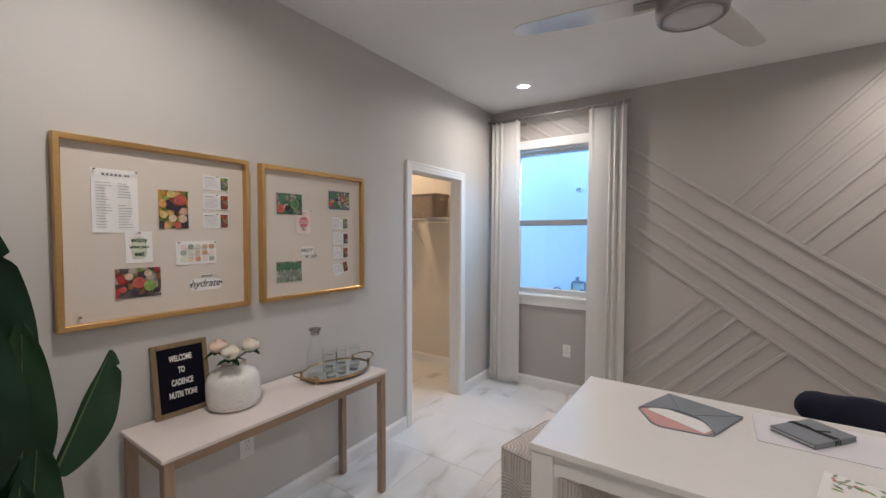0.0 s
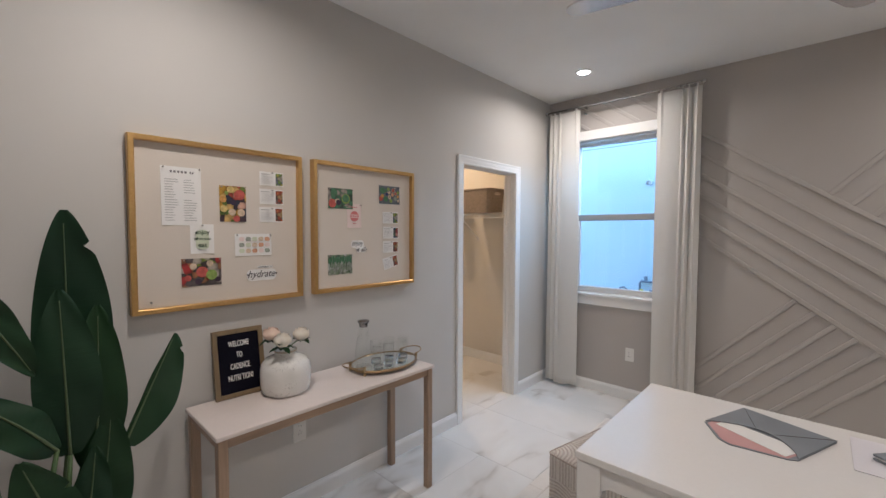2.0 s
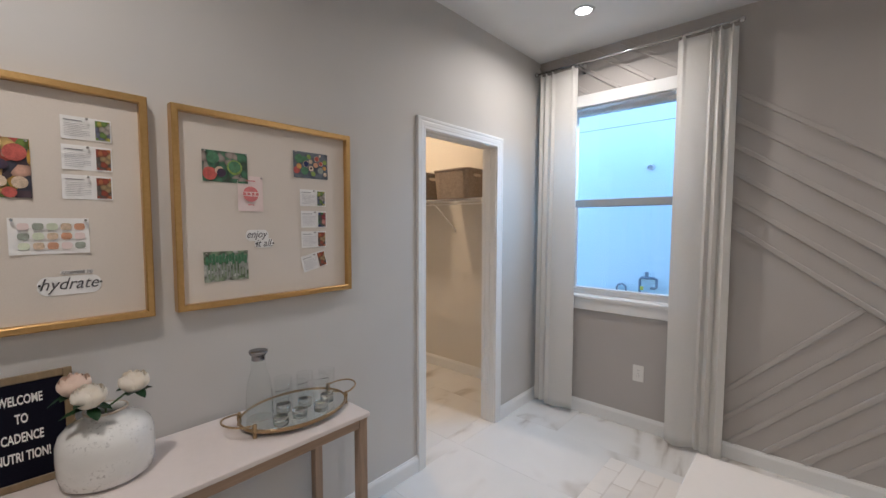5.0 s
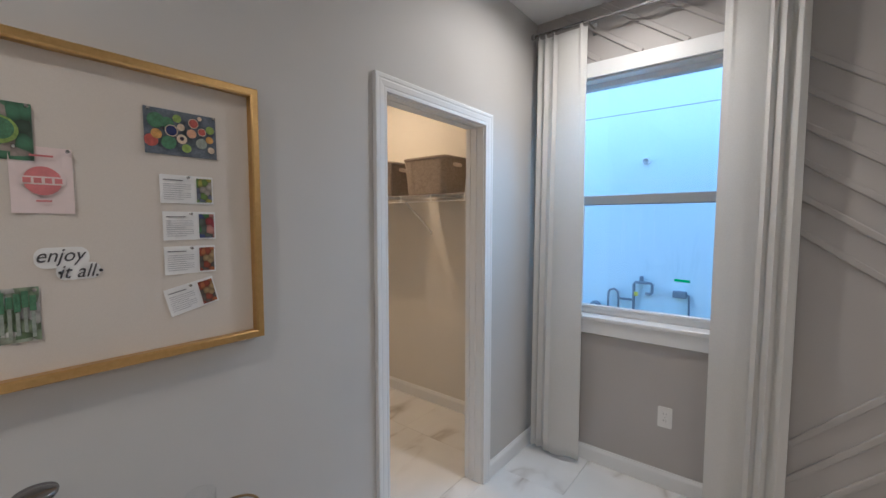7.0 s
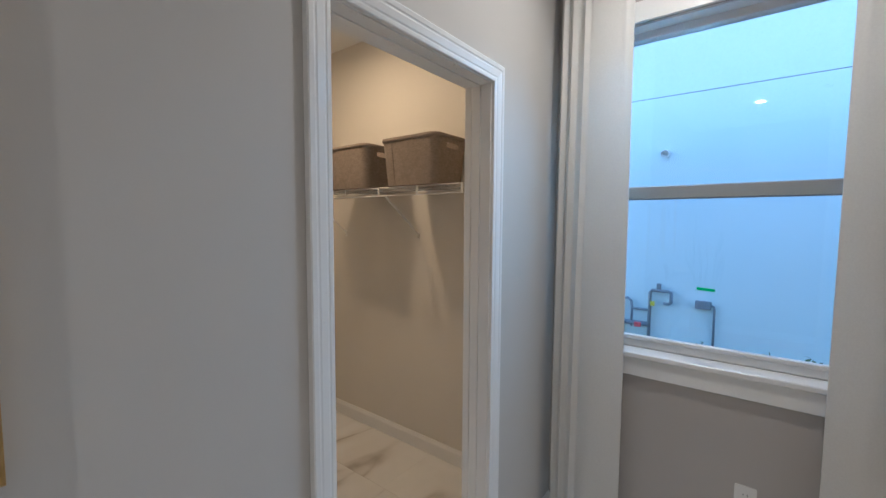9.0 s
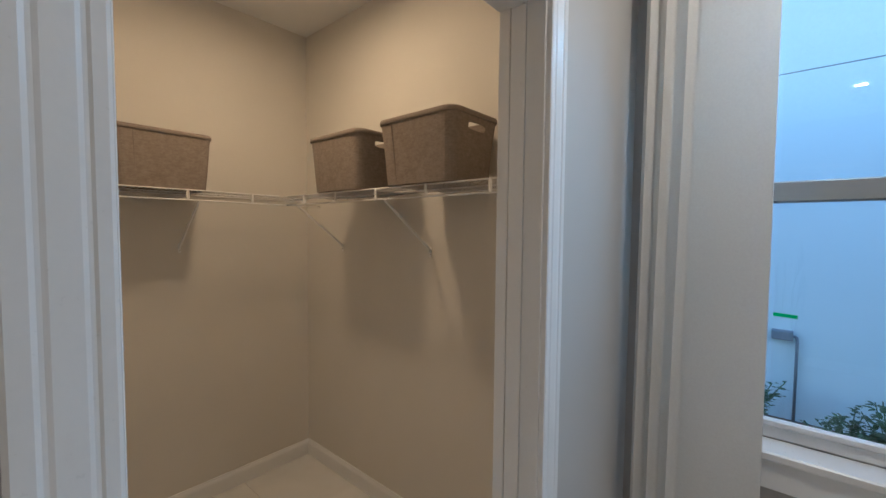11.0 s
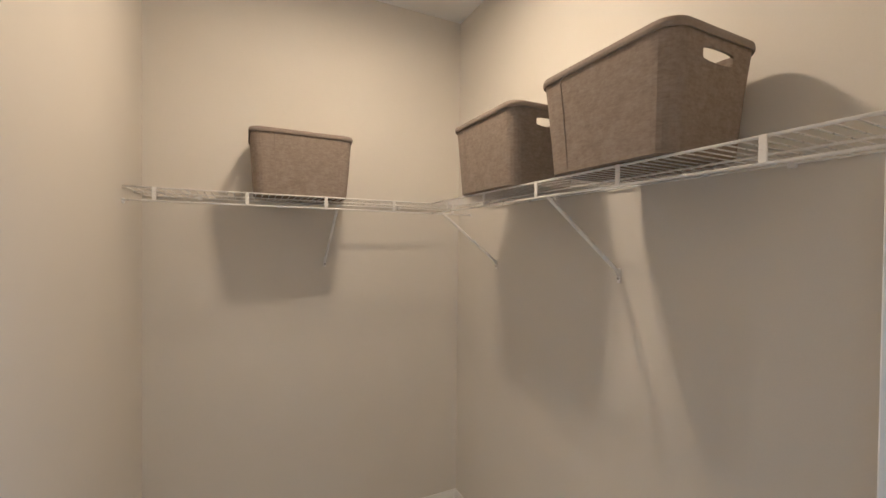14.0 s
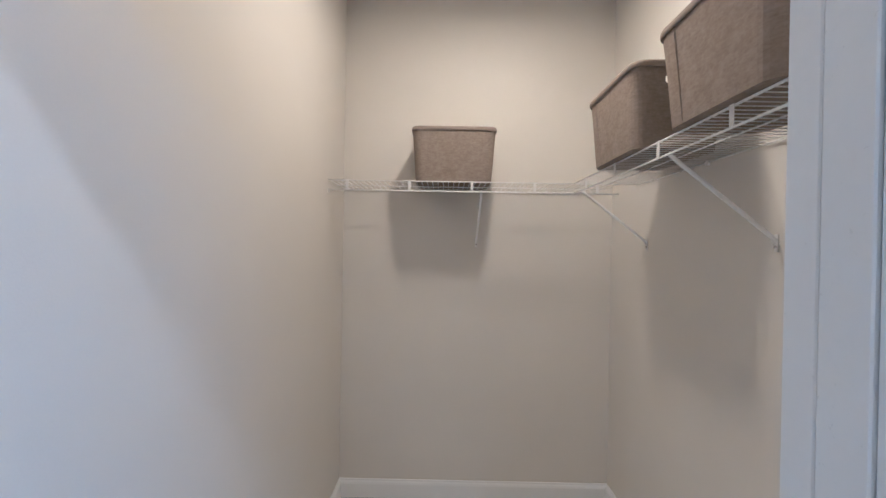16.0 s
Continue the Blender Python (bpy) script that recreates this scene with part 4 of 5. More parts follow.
s = sheet("green_sign_card", 1.000, 1.094, 1.392, 1.522, PAPER, "white card with dark green brush lettering", "card")
bm = bmesh.new()
slab(bm, rounded(0.052, 0.085, 0.018, 4, 0, 0.062), "x", 0.0046, 0.0050)
part("green_wash", bm, PALE_GREEN, s, "pale green watercolour patch")
for txt, z, k in (("enjoy", 0.094, 0.026), ("what you", 0.066, 0.018), ("eat", 0.038, 0.028)):
    part("lettering", turned(words(txt, k), Matrix.Translation((0.0056, 0, z)) @ STAND), DARK_GREEN_INK, s)

s = sheet("recipe_chart", 1.183, 1.355, 1.374, 1.479, PAPER, "white chart card with pastel colour blocks", "card", pins=2)
rc = random.Random(9)
cols = [PALE_GREEN, PALE_PINK, CREAM_P, SAGE_P, PEACH_P]
for r in range(3):
    for q in range(5):
        y = -0.068 + q * 0.030
        z = 0.014 + r * 0.028
        bm = bmesh.new()
        slab(bm, rounded(0.024, 0.020, 0.007, 3, y + 0.012, z + 0.010), "x", 0.0048, 0.0051)
        part("colour_block", bm, cols[(q * 2 + r * 3) % 5], s)


def recipe_card(y0, y1, z0, z1, photo, tilt=0.0):
    s = sheet("recipe_card", y0, y1, z0, z1, PAPER, "white recipe card with printed lines and a dish photograph", "card", "recipe cards on the boards", tilt=tilt, curl=0.002)
    w, h = y1 - y0, z1 - z0
    bm = bmesh.new()
    box(bm, (0.0028, w * 0.17, h * 0.06), (0.0032, w * 0.47, h * 0.92))
    part("printed_photo", bm, photo, s, "small colour photograph of a dish")
    sp = [(-w * 0.44, -w * 0.44 + w * (0.50 if i % 4 else 0.36), h * (0.14 + 0.075 * i), h * (0.14 + 0.075 * i) + 0.0012) for i in range(8)]
    lines(s, "text_block", sp, FAINT_INK, 0.0032)
    lines(s, "title_bar", [(-w * 0.44, -w * 0.08, h * 0.80, h * 0.80 + 0.0024)], INK, 0.0032)


recipe_card(1.302, 1.420, 1.716, 1.784, P_DISH2)
recipe_card(1.301, 1.419, 1.625, 1.699, P_DISH)
recipe_card(1.299, 1.417, 1.537, 1.610, P_DISH)
recipe_card(2.056, 2.181, 1.542, 1.615, P_DISH2)
recipe_card(2.059, 2.184, 1.447, 1.521, P_BOWLS)
recipe_card(2.059, 2.181, 1.358, 1.431, P_DISH)
recipe_card(2.068, 2.188, 1.262, 1.334, P_DISH, 13.0)

s = sheet("pink_label_card", 1.797, 1.894, 1.512, 1.651, PALE_PINK, "pale pink card with a round red printed badge", "card", pins=2)
bm = bmesh.new()
lathe(bm, [(0.030, 0.0), (0.030, 0.0003)], 24)
part("round_badge", turned(bm, Matrix.Translation((0.0058, 0, 0.068)) @ Matrix.Rotation(radians(90), 4, "Y")), ROSE_RED, s)
lines(s, "badge_band", [(-0.036, 0.036, 0.060, 0.077)], PALE_PINK, 0.0066)
lines(s, "badge_bars", [(-0.030, -0.018, 0.063, 0.074), (-0.014, -0.002, 0.063, 0.074), (0.003, 0.014, 0.063, 0.074), (0.018, 0.030, 0.063, 0.074)], ROSE_RED, 0.0070)
lines(s, "small_bar", [(-0.018, 0.018, 0.118, 0.122)], ROSE_RED, 0.0066)
lines(s, "small_bar", [(-0.012, 0.012, 0.024, 0.028)], ROSE_RED, 0.0066)


def sticker(name, y, z, text, size, label, extra=()):
    """Slanted script on a rounded white die-cut border."""
    o = thing(name, (PX, y + YS, z), label, "sticker")
    slant = Matrix(((0.86, 0.30, 0, 0), (0, 1, 0, 0), (0, 0, 1, 0), (0, 0, 0, 1)))
    for i, (txt, dy, dz, k) in enumerate(((text, 0.0, 0.0, size), *extra)):
        bm = words(txt, k, 0.0003, 0.0)
        turned(bm, Matrix.Translation((0.0026, dy, dz)) @ STAND @ slant)
        ys, zs = [v.co.y for v in bm.verts], [v.co.z for v in bm.verts]
        w, h = max(ys) - min(ys) + k * 0.22, max(zs) - min(zs) + k * 0.20
        edge = bmesh.new()
        slab(edge, rounded(w, h, h * 0.42, 6, (max(ys) + min(ys)) / 2, (max(zs) + min(zs)) / 2), "x", 0.0005, 0.0015 + 0.0003 * i)
        part("backing", edge, PAPER, o)
        part("lettering", bm, SCRIPT_INK, o)
        reach = w / 2 - 0.003 if i == 0 else reach
    for dy in (-reach, reach):
        bm = bmesh.new()
        lathe(bm, [(0.0035, 0.0016), (0.0035, 0.005), (0.002, 0.007)], 10)
        part("push_pin", turned(bm, Matrix.Translation((0.0, dy, 0)) @ Matrix.Rotation(radians(90), 4, "Y")), BLACK_INK, o)


sticker("script_sticker", 1.308, 1.282, "hydrate", 0.050, "white die-cut sticker with dark script lettering", [("REMEMBER TO", 0.015, 0.034, 0.013)])
sticker("script_sticker", 1.898, 1.384, "it all.", 0.042, "white die-cut sticker in two lines of script", [("enjoy", -0.030, 0.037, 0.042)])
pin = thing("loose_pin", (PX, 0.859, 1.198), "single silver push pin stuck in the linen", "push pin")
bm = bmesh.new()
lathe(bm, [(0.0012, 0.0), (0.0012, 0.004), (0.004, 0.005), (0.003, 0.014), (0.0048, 0.016), (0.004, 0.019)], 10)
part("pin_body", turned(bm, Matrix.Rotation(radians(90), 4, "Y")), CHROME, pin)

# ---- console table and what stands on it ----
CT = 0.722
con = thing("console_table", (0.0, 0.006, 0.0), "narrow console table with whitewashed top and oak frame", "console table")
part("tabletop", block((0.022, 0.965, CT - 0.018), (0.408, 2.125, CT), 0.004, 2), PALE_TOP, con, "whitewashed wooden top")
for lx in (0.030, 0.362):
    for ly in (0.973, 2.079):
        part("leg", block((lx, ly, 0.0), (lx + 0.038, ly + 0.038, CT - 0.0185), 0.003), OAK, con)
for lx in (0.032, 0.368):
    part("rail", block((lx, 1.0115, CT - 0.056), (lx + 0.030, 2.0785, CT - 0.0187), 0.002), OAK_Y, con)
for ly in (0.976, 2.083):
    part("end_rail", block((0.0685, ly, CT - 0.056), (0.3615, ly + 0.030, CT - 0.0187), 0.002), OAK_Y, con)

# the letter board leans on the wall
lb = new("letter_board")
lb.matrix_basis = Matrix.Translation((0.070, 1.194, CT + 0.002)) @ Matrix.Rotation(radians(-9), 4, "Y") @ Matrix.Rotation(radians(-3), 4, "Z")
tagged(lb, "black felt letter board in an oak frame leaning on the wall", "letter board")
LW, LH = 0.222, 0.312
part("felt_panel", block((-0.016, -LW / 2 + 0.012, 0.012), (-0.004, LW / 2 - 0.012, LH - 0.012)), BLACK_FELT, lb, "black grooved felt")
for a, b in (((-0.02, -LW / 2, 0.0), (0.0, -LW / 2 + 0.021, LH)), ((-0.02, LW / 2 - 0.021, 0.0), (0.0, LW / 2, LH)), ((-0.0198, -LW / 2 + 0.0211, 0.0), (-0.0002, LW / 2 - 0.0211, 0.021)), ((-0.0198, -LW / 2 + 0.0211, LH - 0.021), (-0.0002, LW / 2 - 0.0211, LH))):
    part("frame_rail", block(a, b, 0.002), BOARD_FRAME, lb, "oak frame rail")
bm = bmesh.new()
for i in range(36):
    z = 0.026 + i * 0.0072
    box(bm, (-0.0042, -LW / 2 + 0.022, z), (-0.0032, LW / 2 - 0.022, z + 0.0044))
tagged(part("felt_ridge_field", bm, BLACK_FELT, lb), kind="stuff")
for txt, z in (("WELCOME", 0.243), ("TO", 0.191), ("CADENCE", 0.139), ("NUTRI TION!", 0.087)):
    bm = words(txt, 0.037, 0.0008, 0.022)
    turned(bm, Matrix.Translation((-0.0022, 0, z)) @ STAND @ Matrix.Diagonal((0.50, 0.98, 1.0, 1.0)))
    part("letters", bm, LETTER, lb, "white plastic letters")

vase = thing("vase", (0.155, 1.362, CT), "round speckled white ceramic vase holding roses", "vase")
bm = bmesh.new()
prof = [(0.060, 0.0), (0.094, 0.003), (0.107, 0.014), (0.113, 0.042), (0.115, 0.090), (0.114, 0.128), (0.107, 0.156), (0.090, 0.177), (0.066, 0.188), (0.052, 0.193), (0.048, 0.200), (0.048, 0.210), (0.052, 0.216), (0.049, 0.217), (0.044, 0.208), (0.044, 0.190), (0.05, 0.182), (0.09, 0.15), (0.1, 0.06), (0.05, 0.012)]
lathe(bm, [(r, z * 0.93) for r, z in prof], 48)
part("body", bm, GLAZE, vase, smooth=True)
bm = bmesh.new()
lathe(bm, [(0.0525, 0.197), (0.0535, 0.2015), (0.0505, 0.2045), (0.0478, 0.2025)], 40, cap=False)
part("neck_rim", bm, plain("bare_clay_rim", (0.50, 0.42, 0.33), 0.7), vase, "tan unglazed rim", smooth=True)


def rose(place, size, seed, material, label):
    rnd = random.Random(seed)
    o = thing("rose", place, label, "rose", "roses in the vase")
    bm = bmesh.new()
    for layer in range(5):
        r = size * (0.30 + 0.17 * layer)
        count = 3 + layer
        for k in range(count):
            a0 = 2 * math.pi * (k / count + 0.37 * layer) + rnd.uniform(-0.15, 0.15)
            span = 2 * math.pi / count * 1.35
            rows = []
            for j in range(5):
                v = j / 4
                rr = r * (0.22 + 0.80 * math.sin(math.pi * (0.12 + 0.60 * v)) + 0.02 * layer * v ** 4)
                z = size * (-0.85 + (1.62 - 0.09 * layer) * v + 0.10 * rnd.uniform(-1, 1) * v)
                row = []
                for i in range(6):
                    u = i / 5 - 0.5
                    a = a0 + span * u * (0.75 + 0.35 * math.sin(math.pi * v))
                    dip = (abs(u) * 2) ** 3 * 0.22 * size * v
                    row.append((rr * math.cos(a), rr * math.sin(a), z - dip))
                rows.append(row)
            loft(bm, rows, close=False, cap=False)
    part("petals", bm, material, o, smooth=True)
    core = bmesh.new()
    lathe(core, [(size * 0.2, -size * 0.58), (size * 0.62, -size * 0.35), (size * 0.72, 0.0), (size * 0.45, size * 0.3), (size * 0.1, size * 0.38)], 14)
    part("core", core, material, o, smooth=True)
    base = Vector((0.155, 1.362, CT + 0.20)) - Vector(place)
    part("stem", tube(bmesh.new(), [(0, 0, -size * 0.5), tuple(base * 0.5 + Vector((0, 0, -0.01))), tuple(base), tuple(base * 1.0 + Vector((0, 0, -0.12)))], 0.003, 6), STEM, o)
    for k in range(7):
        a = 2 * math.pi * k / 7 + seed
        lf = bmesh.new()
        leaf_blade(lf, Vector((0.004 * math.cos(a), 0.004 * math.sin(a), -size * (0.65 + 0.3 * (k % 2)))), Vector((math.cos(a), math.sin(a), -0.55 + 1.1 * rnd.random())), size * rnd.uniform(0.9, 1.5), size * 0.75)
        part("leaf", lf, LEAF, o, smooth=True)


def leaf_blade(bm, base, way, length, width, droop=0.25, n=6):
    way = way.normalized()
    side = way.cross(Vector((0, 0, 1))).normalized()
    up = side.cross(way)
    rows = []
    for i in range(n + 1):
        v = i / n
        w = width * 0.5 * math.sin(math.pi * min(1, 0.06 + 0.94 * v)) ** 0.8
        c = base + way * (length * v) - Vector((0, 0, droop * length * v * v))
        rows.append([tuple(c - side * w + up * w * 0.25), tuple(c), tuple(c + side * w + up * w * 0.25)])
    loft(bm, rows, close=False, cap=False)


rose((0.150, 1.297, CT + 0.292), 0.038, 1, BLUSH, "cream rose with a blush outer petal and green leaves")
rose((0.215, 1.320, CT + 0.272), 0.040, 2, PETAL, "open cream rose with green leaves")
rose((0.190, 1.425, CT + 0.276), 0.038, 3, PETAL, "cream rose bud with green leaves")

# mirrored tray with carafe and glasses
TA, TB = 0.200, 0.148
tray = thing("serving_tray", (0.205, 1.925, CT), "oval mirrored tray with brass rim, handles and feet", "tray")


def oval(a, b, z, n=56):
    return [(b * math.cos(2 * math.pi * i / n), a * math.sin(2 * math.pi * i / n), z) for i in range(n)]


bm = bmesh.new()
loft(bm, [oval(TA, TB, 0.019), oval(TA, TB, 0.026)])
part("mirror_plate", bm, MIRROR, tray, "mirror glass base")
bm = bmesh.new()
loft(bm, [oval(TA + 0.004, TB + 0.004, 0.016), oval(TA + 0.007, TB + 0.007, 0.018), oval(TA + 0.007, TB + 0.007, 0.029), oval(TA + 0.004, TB + 0.004, 0.031), oval(TA + 0.001, TB + 0.001, 0.029), oval(TA + 0.001, TB + 0.001, 0.017)], cap=False)
part("rim", bm, BRASS, tray, "brass rim", smooth=True)
for s in (-1, 1):
    pts = []
    for i in range(13):
        a = math.pi * i / 12
        pts.append((-0.066 * math.cos(a), s * (TA * 0.90 + 0.088 * math.sin(a) ** 0.8), 0.044 + 0.012 * math.sin(a)))
    part("handle", tube(bmesh.new(), pts, 0.0035, 8), BRASS, tray, smooth=True)
    for x in (-0.066, 0.066):
        bm = bmesh.new()
        lathe(bm, [(0.006, 0.0), (0.008, 0.004), (0.006, 0.014), (0.008, 0.030), (0.0075, 0.046), (0.004, 0.050)], 12, at=(x, s * TA * 0.93, 0))
        part("foot", bm, BRASS, tray, smooth=True)

TZ = CT + 0.0265
car = thing("carafe", (0.185, 1.795, TZ), "clear glass water carafe with a steel stopper", "carafe")
bm = bmesh.new()
lathe(bm, [(0.02, 0.0), (0.044, 0.001), (0.0468, 0.005), (0.047, 0.010), (0.046, 0.09), (0.040, 0.14), (0.026, 0.185), (0.0235, 0.215), (0.0225, 0.2165), (0.0212, 0.215), (0.0236, 0.185), (0.0376, 0.14), (0.0436, 0.09), (0.0446, 0.012), (0.040, 0.009), (0.01, 0.008)], 36)
bmesh.ops.recalc_face_normals(bm, faces=bm.faces)
part("bottle", bm, GLASS, car, smooth=True)
bm = bmesh.new()
lathe(bm, [(0.0225, 0.2168), (0.0235, 0.2185), (0.0235, 0.2325), (0.025, 0.234), (0.032, 0.243), (0.033, 0.249), (0.031, 0.252), (0.01, 0.253)], 28)
part("stopper", bm, CAP, car, "grey steel stopper", smooth=True)


def tumbler(place):
    g = thing("drinking_glass", place, "clear ribbed drinking glass on the mirrored tray", "glass", "glasses on the tray")
    bm = bmesh.new()
    lathe(bm, [(0.015, 0.0), (0.0275, 0.001), (0.0287, 0.004), (0.0302, 0.06), (0.0315, 0.118), (0.0306, 0.1195), (0.0296, 0.118), (0.0279, 0.06), (0.0262, 0.019), (0.022, 0.0165), (0.010, 0.0160)], 32)
    bmesh.ops.recalc_face_normals(bm, faces=bm.faces)
    part("tumbler", bm, GLASS, g, smooth=True)
    bm = bmesh.new()
    lathe(bm, [(0.006, 0.0022), (0.0262, 0.0024), (0.0268, 0.006), (0.0258, 0.0145), (0.021, 0.0158), (0.006, 0.0154)], 32)
    part("thick_base", bm, THICK_GLASS, g, "thick clear glass foot", smooth=True)
    bm = bmesh.new()
    loft(bm, [[(r * math.cos(2 * math.pi * i / 32), r * math.sin(2 * math.pi * i / 32), z) for i in range(32)] for r, z in ((0.0300, 0.1190), (0.0310, 0.1202), (0.0317, 0.1190), (0.0310, 0.1178), (0.0300, 0.1190))], True, False)
    part("lip", bm, GLASS, g, "rounded glass lip", smooth=True)
    return g


first = tumbler((0.262, 1.838, TZ))
for gx, gy in ((0.172, 1.893), (0.255, 1.915), (0.268, 1.998), (0.187, 1.975), (0.215, 2.058)):
    copy_thing(first, Matrix.Translation((gx, gy, TZ)))

# ---- potted plant beside the console ----
plant = thing("potted_plant", (0.36, 0.53, 0.0), "tall potted plant with broad dark glossy leaves", "plant")
bm = bmesh.new()
lathe(bm, [(0.10, 0.0), (0.125, 0.004), (0.15, 0.20), (0.158, 0.28), (0.158, 0.30), (0.148, 0.30), (0.145, 0.26), (0.12, 0.25)], 32)
part("pot", bm, POT, plant, "grey round planter", smooth=True)
bm = bmesh.new()
lathe(bm, [(0.143, 0.262), (0.10, 0.268), (0.02, 0.272)], 24)
part("soil", bm, SOIL, plant)


def big_leaf(tip, base, width, face, cup=0.10, bend=0.05, notch=0.0, foot=(0.0, 0.0), halves=(1.0, 1.0)):
    """A broad pointed leaf from base to tip, its upper side turned to face, on a stalk from the pot."""
    o = Vector((0.36, 0.53, 0.0))
    tip, base, face = Vector(tip) - o, Vector(base) - o, Vector(face).normalized()
    way = tip - base
    length = way.length
    way.normalize()
    face = (face - way * face.dot(way)).normalized()
    side = way.cross(face).normalized()
    n, m = 48, 8
    rows_f, rows_b, rib = [], [], []
    for i in range(n + 1):
        v = i / n
        w = width * 0.5 * (math.sin(math.pi * min(1.0, v * 0.955 + 0.035)) ** 0.60) * (1.10 - 0.34 * v)
        c = base + way * (length * v) + face * (bend * length * math.sin(math.pi * v))
        fr, bk = [], []
        for j in range(-m, m + 1):
            u = j / m
            ww = w * halves[j > 0]
            if notch and u > 0.5:
                ww *= 1.0 - 0.34 * (u - 0.5) / 0.5 * max(0.0, 1.0 - abs(v - notch) / 0.024)
            veins = 0.0012 * math.sin(95 * (v - 0.10 * abs(u))) * abs(u) * (1.2 - abs(u))
            ripple = 0.006 * math.sin(13 * v + 3 * u) * abs(u) + veins
            p = c + side * (ww * u) + face * (cup * ww * (abs(u) ** 1.5) + ripple)
            fr.append(tuple(p))
            bk.append(tuple(p - face * 0.0015))
        rows_f.append(fr)
        rows_b.append(bk)
        rib.append(tuple(c + face * 0.0015))
    bm = bmesh.new()
    loft(bm, rows_f, close=False, cap=False)
    loft(bm, rows_b, close=False, cap=False)
    lf = part("leaf", bm, LEAF, plant, smooth=True)
    part("midrib", tube(bmesh.new(), rib[:-3], 0.004, 6, [0.0046 * (1 - 0.8 * k / n) for k in range(n - 2)]), RIB, lf, "pale green midrib", smooth=True)
    root = Vector((foot[0], foot[1], 0.265))
    mid = root.lerp(base, 0.55) + Vector((0, 0, 0.03)) - face * 0.02
    part("stalk", tube(bmesh.new(), [tuple(root), tuple(mid), tuple(base)], 0.007, 8, [0.011, 0.008, 0.006]), STEM, plant, smooth=True)


big_leaf((0.170, 0.906, 1.090), (0.280, 0.722, 0.750), 0.205, (0.85, -0.15, -0.15), 0.12, 0.01, 0.87, (0.05, 0.05), (0.16, 1.0))
big_leaf((0.220, 0.592, 1.560), (0.225, 0.590, 0.850), 0.250, (1.0, -0.15, 0.1), 0.10, -0.02, 0.83, (-0.03, 0.0), (0.72, 1.0))
big_leaf((0.330, 0.568, 1.312), (0.345, 0.580, 0.800), 0.185, (1.0, -0.05, 0.25), -0.10, 0.04, 0.0, (0.02, 0.02), (0.85, 1.0))
big_leaf((0.270, 0.664, 1.245), (0.275, 0.645, 0.690), 0.165, (0.9, 0.1, 0.1), 0.12, 0.03, 0.90, (0.0, 0.05))
big_leaf((0.425, 0.508, 1.085), (0.470, 0.355, 1.385), 0.100, (0.85, 0.3, 0.1), 0.15, 0.06, 0.0, (0.03, -0.04))
big_leaf((0.50, 0.375, 1.080), (0.46, 0.545, 0.870), 0.120, (0.75, 0.1, 0.6), -0.12, 0.08, 0.0, (0.05, -0.04))
big_leaf((0.50, 0.470, 0.880), (0.44, 0.570, 0.560), 0.150, (0.9, -0.1, 0.4), -0.12, 0.06, 0.6, (0.05, 0.0))
big_leaf((0.275, 0.690, 0.880), (0.315, 0.635, 0.440), 0.165, (1.0, 0.05, 0.1), 0.10, 0.04, 0.0, (0.0, 0.04))
big_leaf((0.34, 0.640, 0.800), (0.37, 0.600, 0.500), 0.115, (1.0, 0.1, 0.2), 0.10, 0.05, 0.0, (0.02, 0.05))

# ---- desk, rug, ottoman and chair ----
RUG_T = 0.009


def rug_parts():
    bm = bmesh.new()
    box(bm, (-1.25, -1.30, 0.0005), (1.25, 1.30, RUG_T), 0.004, 2)
    rug = part("area_rug", bm, RUG)
    rug.location = (2.06, 2.39, 0.0)
    tagged(rug, "cream and taupe patterned low-pile area rug on the tiles", "rug")


rug_parts()
DK = 0.757
desk = thing("desk", (0.0, 0.009, RUG_T), "white lacquered desk with square legs and rounded apron", "desk")
DX0, DX1, DY_0, DY_1 = 1.437, 3.02, 1.745, 2.585
DH = DK - RUG_T
part("tabletop", block((DX0, DY_0, DH - 0.026), (DX1, DY_1, DH), 0.003, 2), WHITE, desk)
for lx in (DX0 + 0.004, DX1 - 0.084):
    for ly in (DY_0 + 0.004, DY_1 - 0.064):
        part("leg", block((lx, ly, 0.0), (lx + 0.080, ly + 0.060, DH - 0.0262), 0.003), WHITE, desk)


def apron(lo, hi, axis, a, b, name):
    """A rail between two legs whose lower corners are rounded off."""
    r = 0.035
    z0, z1 = DH - 0.095, DH - 0.0264
    pts = [(lo, z1), (lo, z0 - r)]
    for i in range(7):
        t = radians(180 - 90 * i / 6)
        pts.append((lo + r + r * math.cos(t), z0 - r + r * math.sin(t)))
    for i in range(7):
        t = radians(90 - 90 * i / 6)
        pts.append((hi - r + r * math.cos(t), z0 - r + r * math.sin(t)))
    pts += [(hi, z0 - r), (hi, z1)]
    bm = bmesh.new()
    slab(bm, pts, axis, a, b)
    part(name, bm, WHITE, desk)


apron(DX0 + 0.0842, DX1 - 0.0842, "y", DY_0 + 0.014, DY_0 + 0.034, "apron")
apron(DX0 + 0.0842, DX1 - 0.0842, "y", DY_1 - 0.034, DY_1 - 0.014, "apron")
apron(DY_0 + 0.0642, DY_1 - 0.0642, "x", DX0 + 0.014, DX0 + 0.034, "apron")
apron(DY_0 + 0.0642, DY_1 - 0.0642, "x", DX1 - 0.034, DX1 - 0.014, "apron")

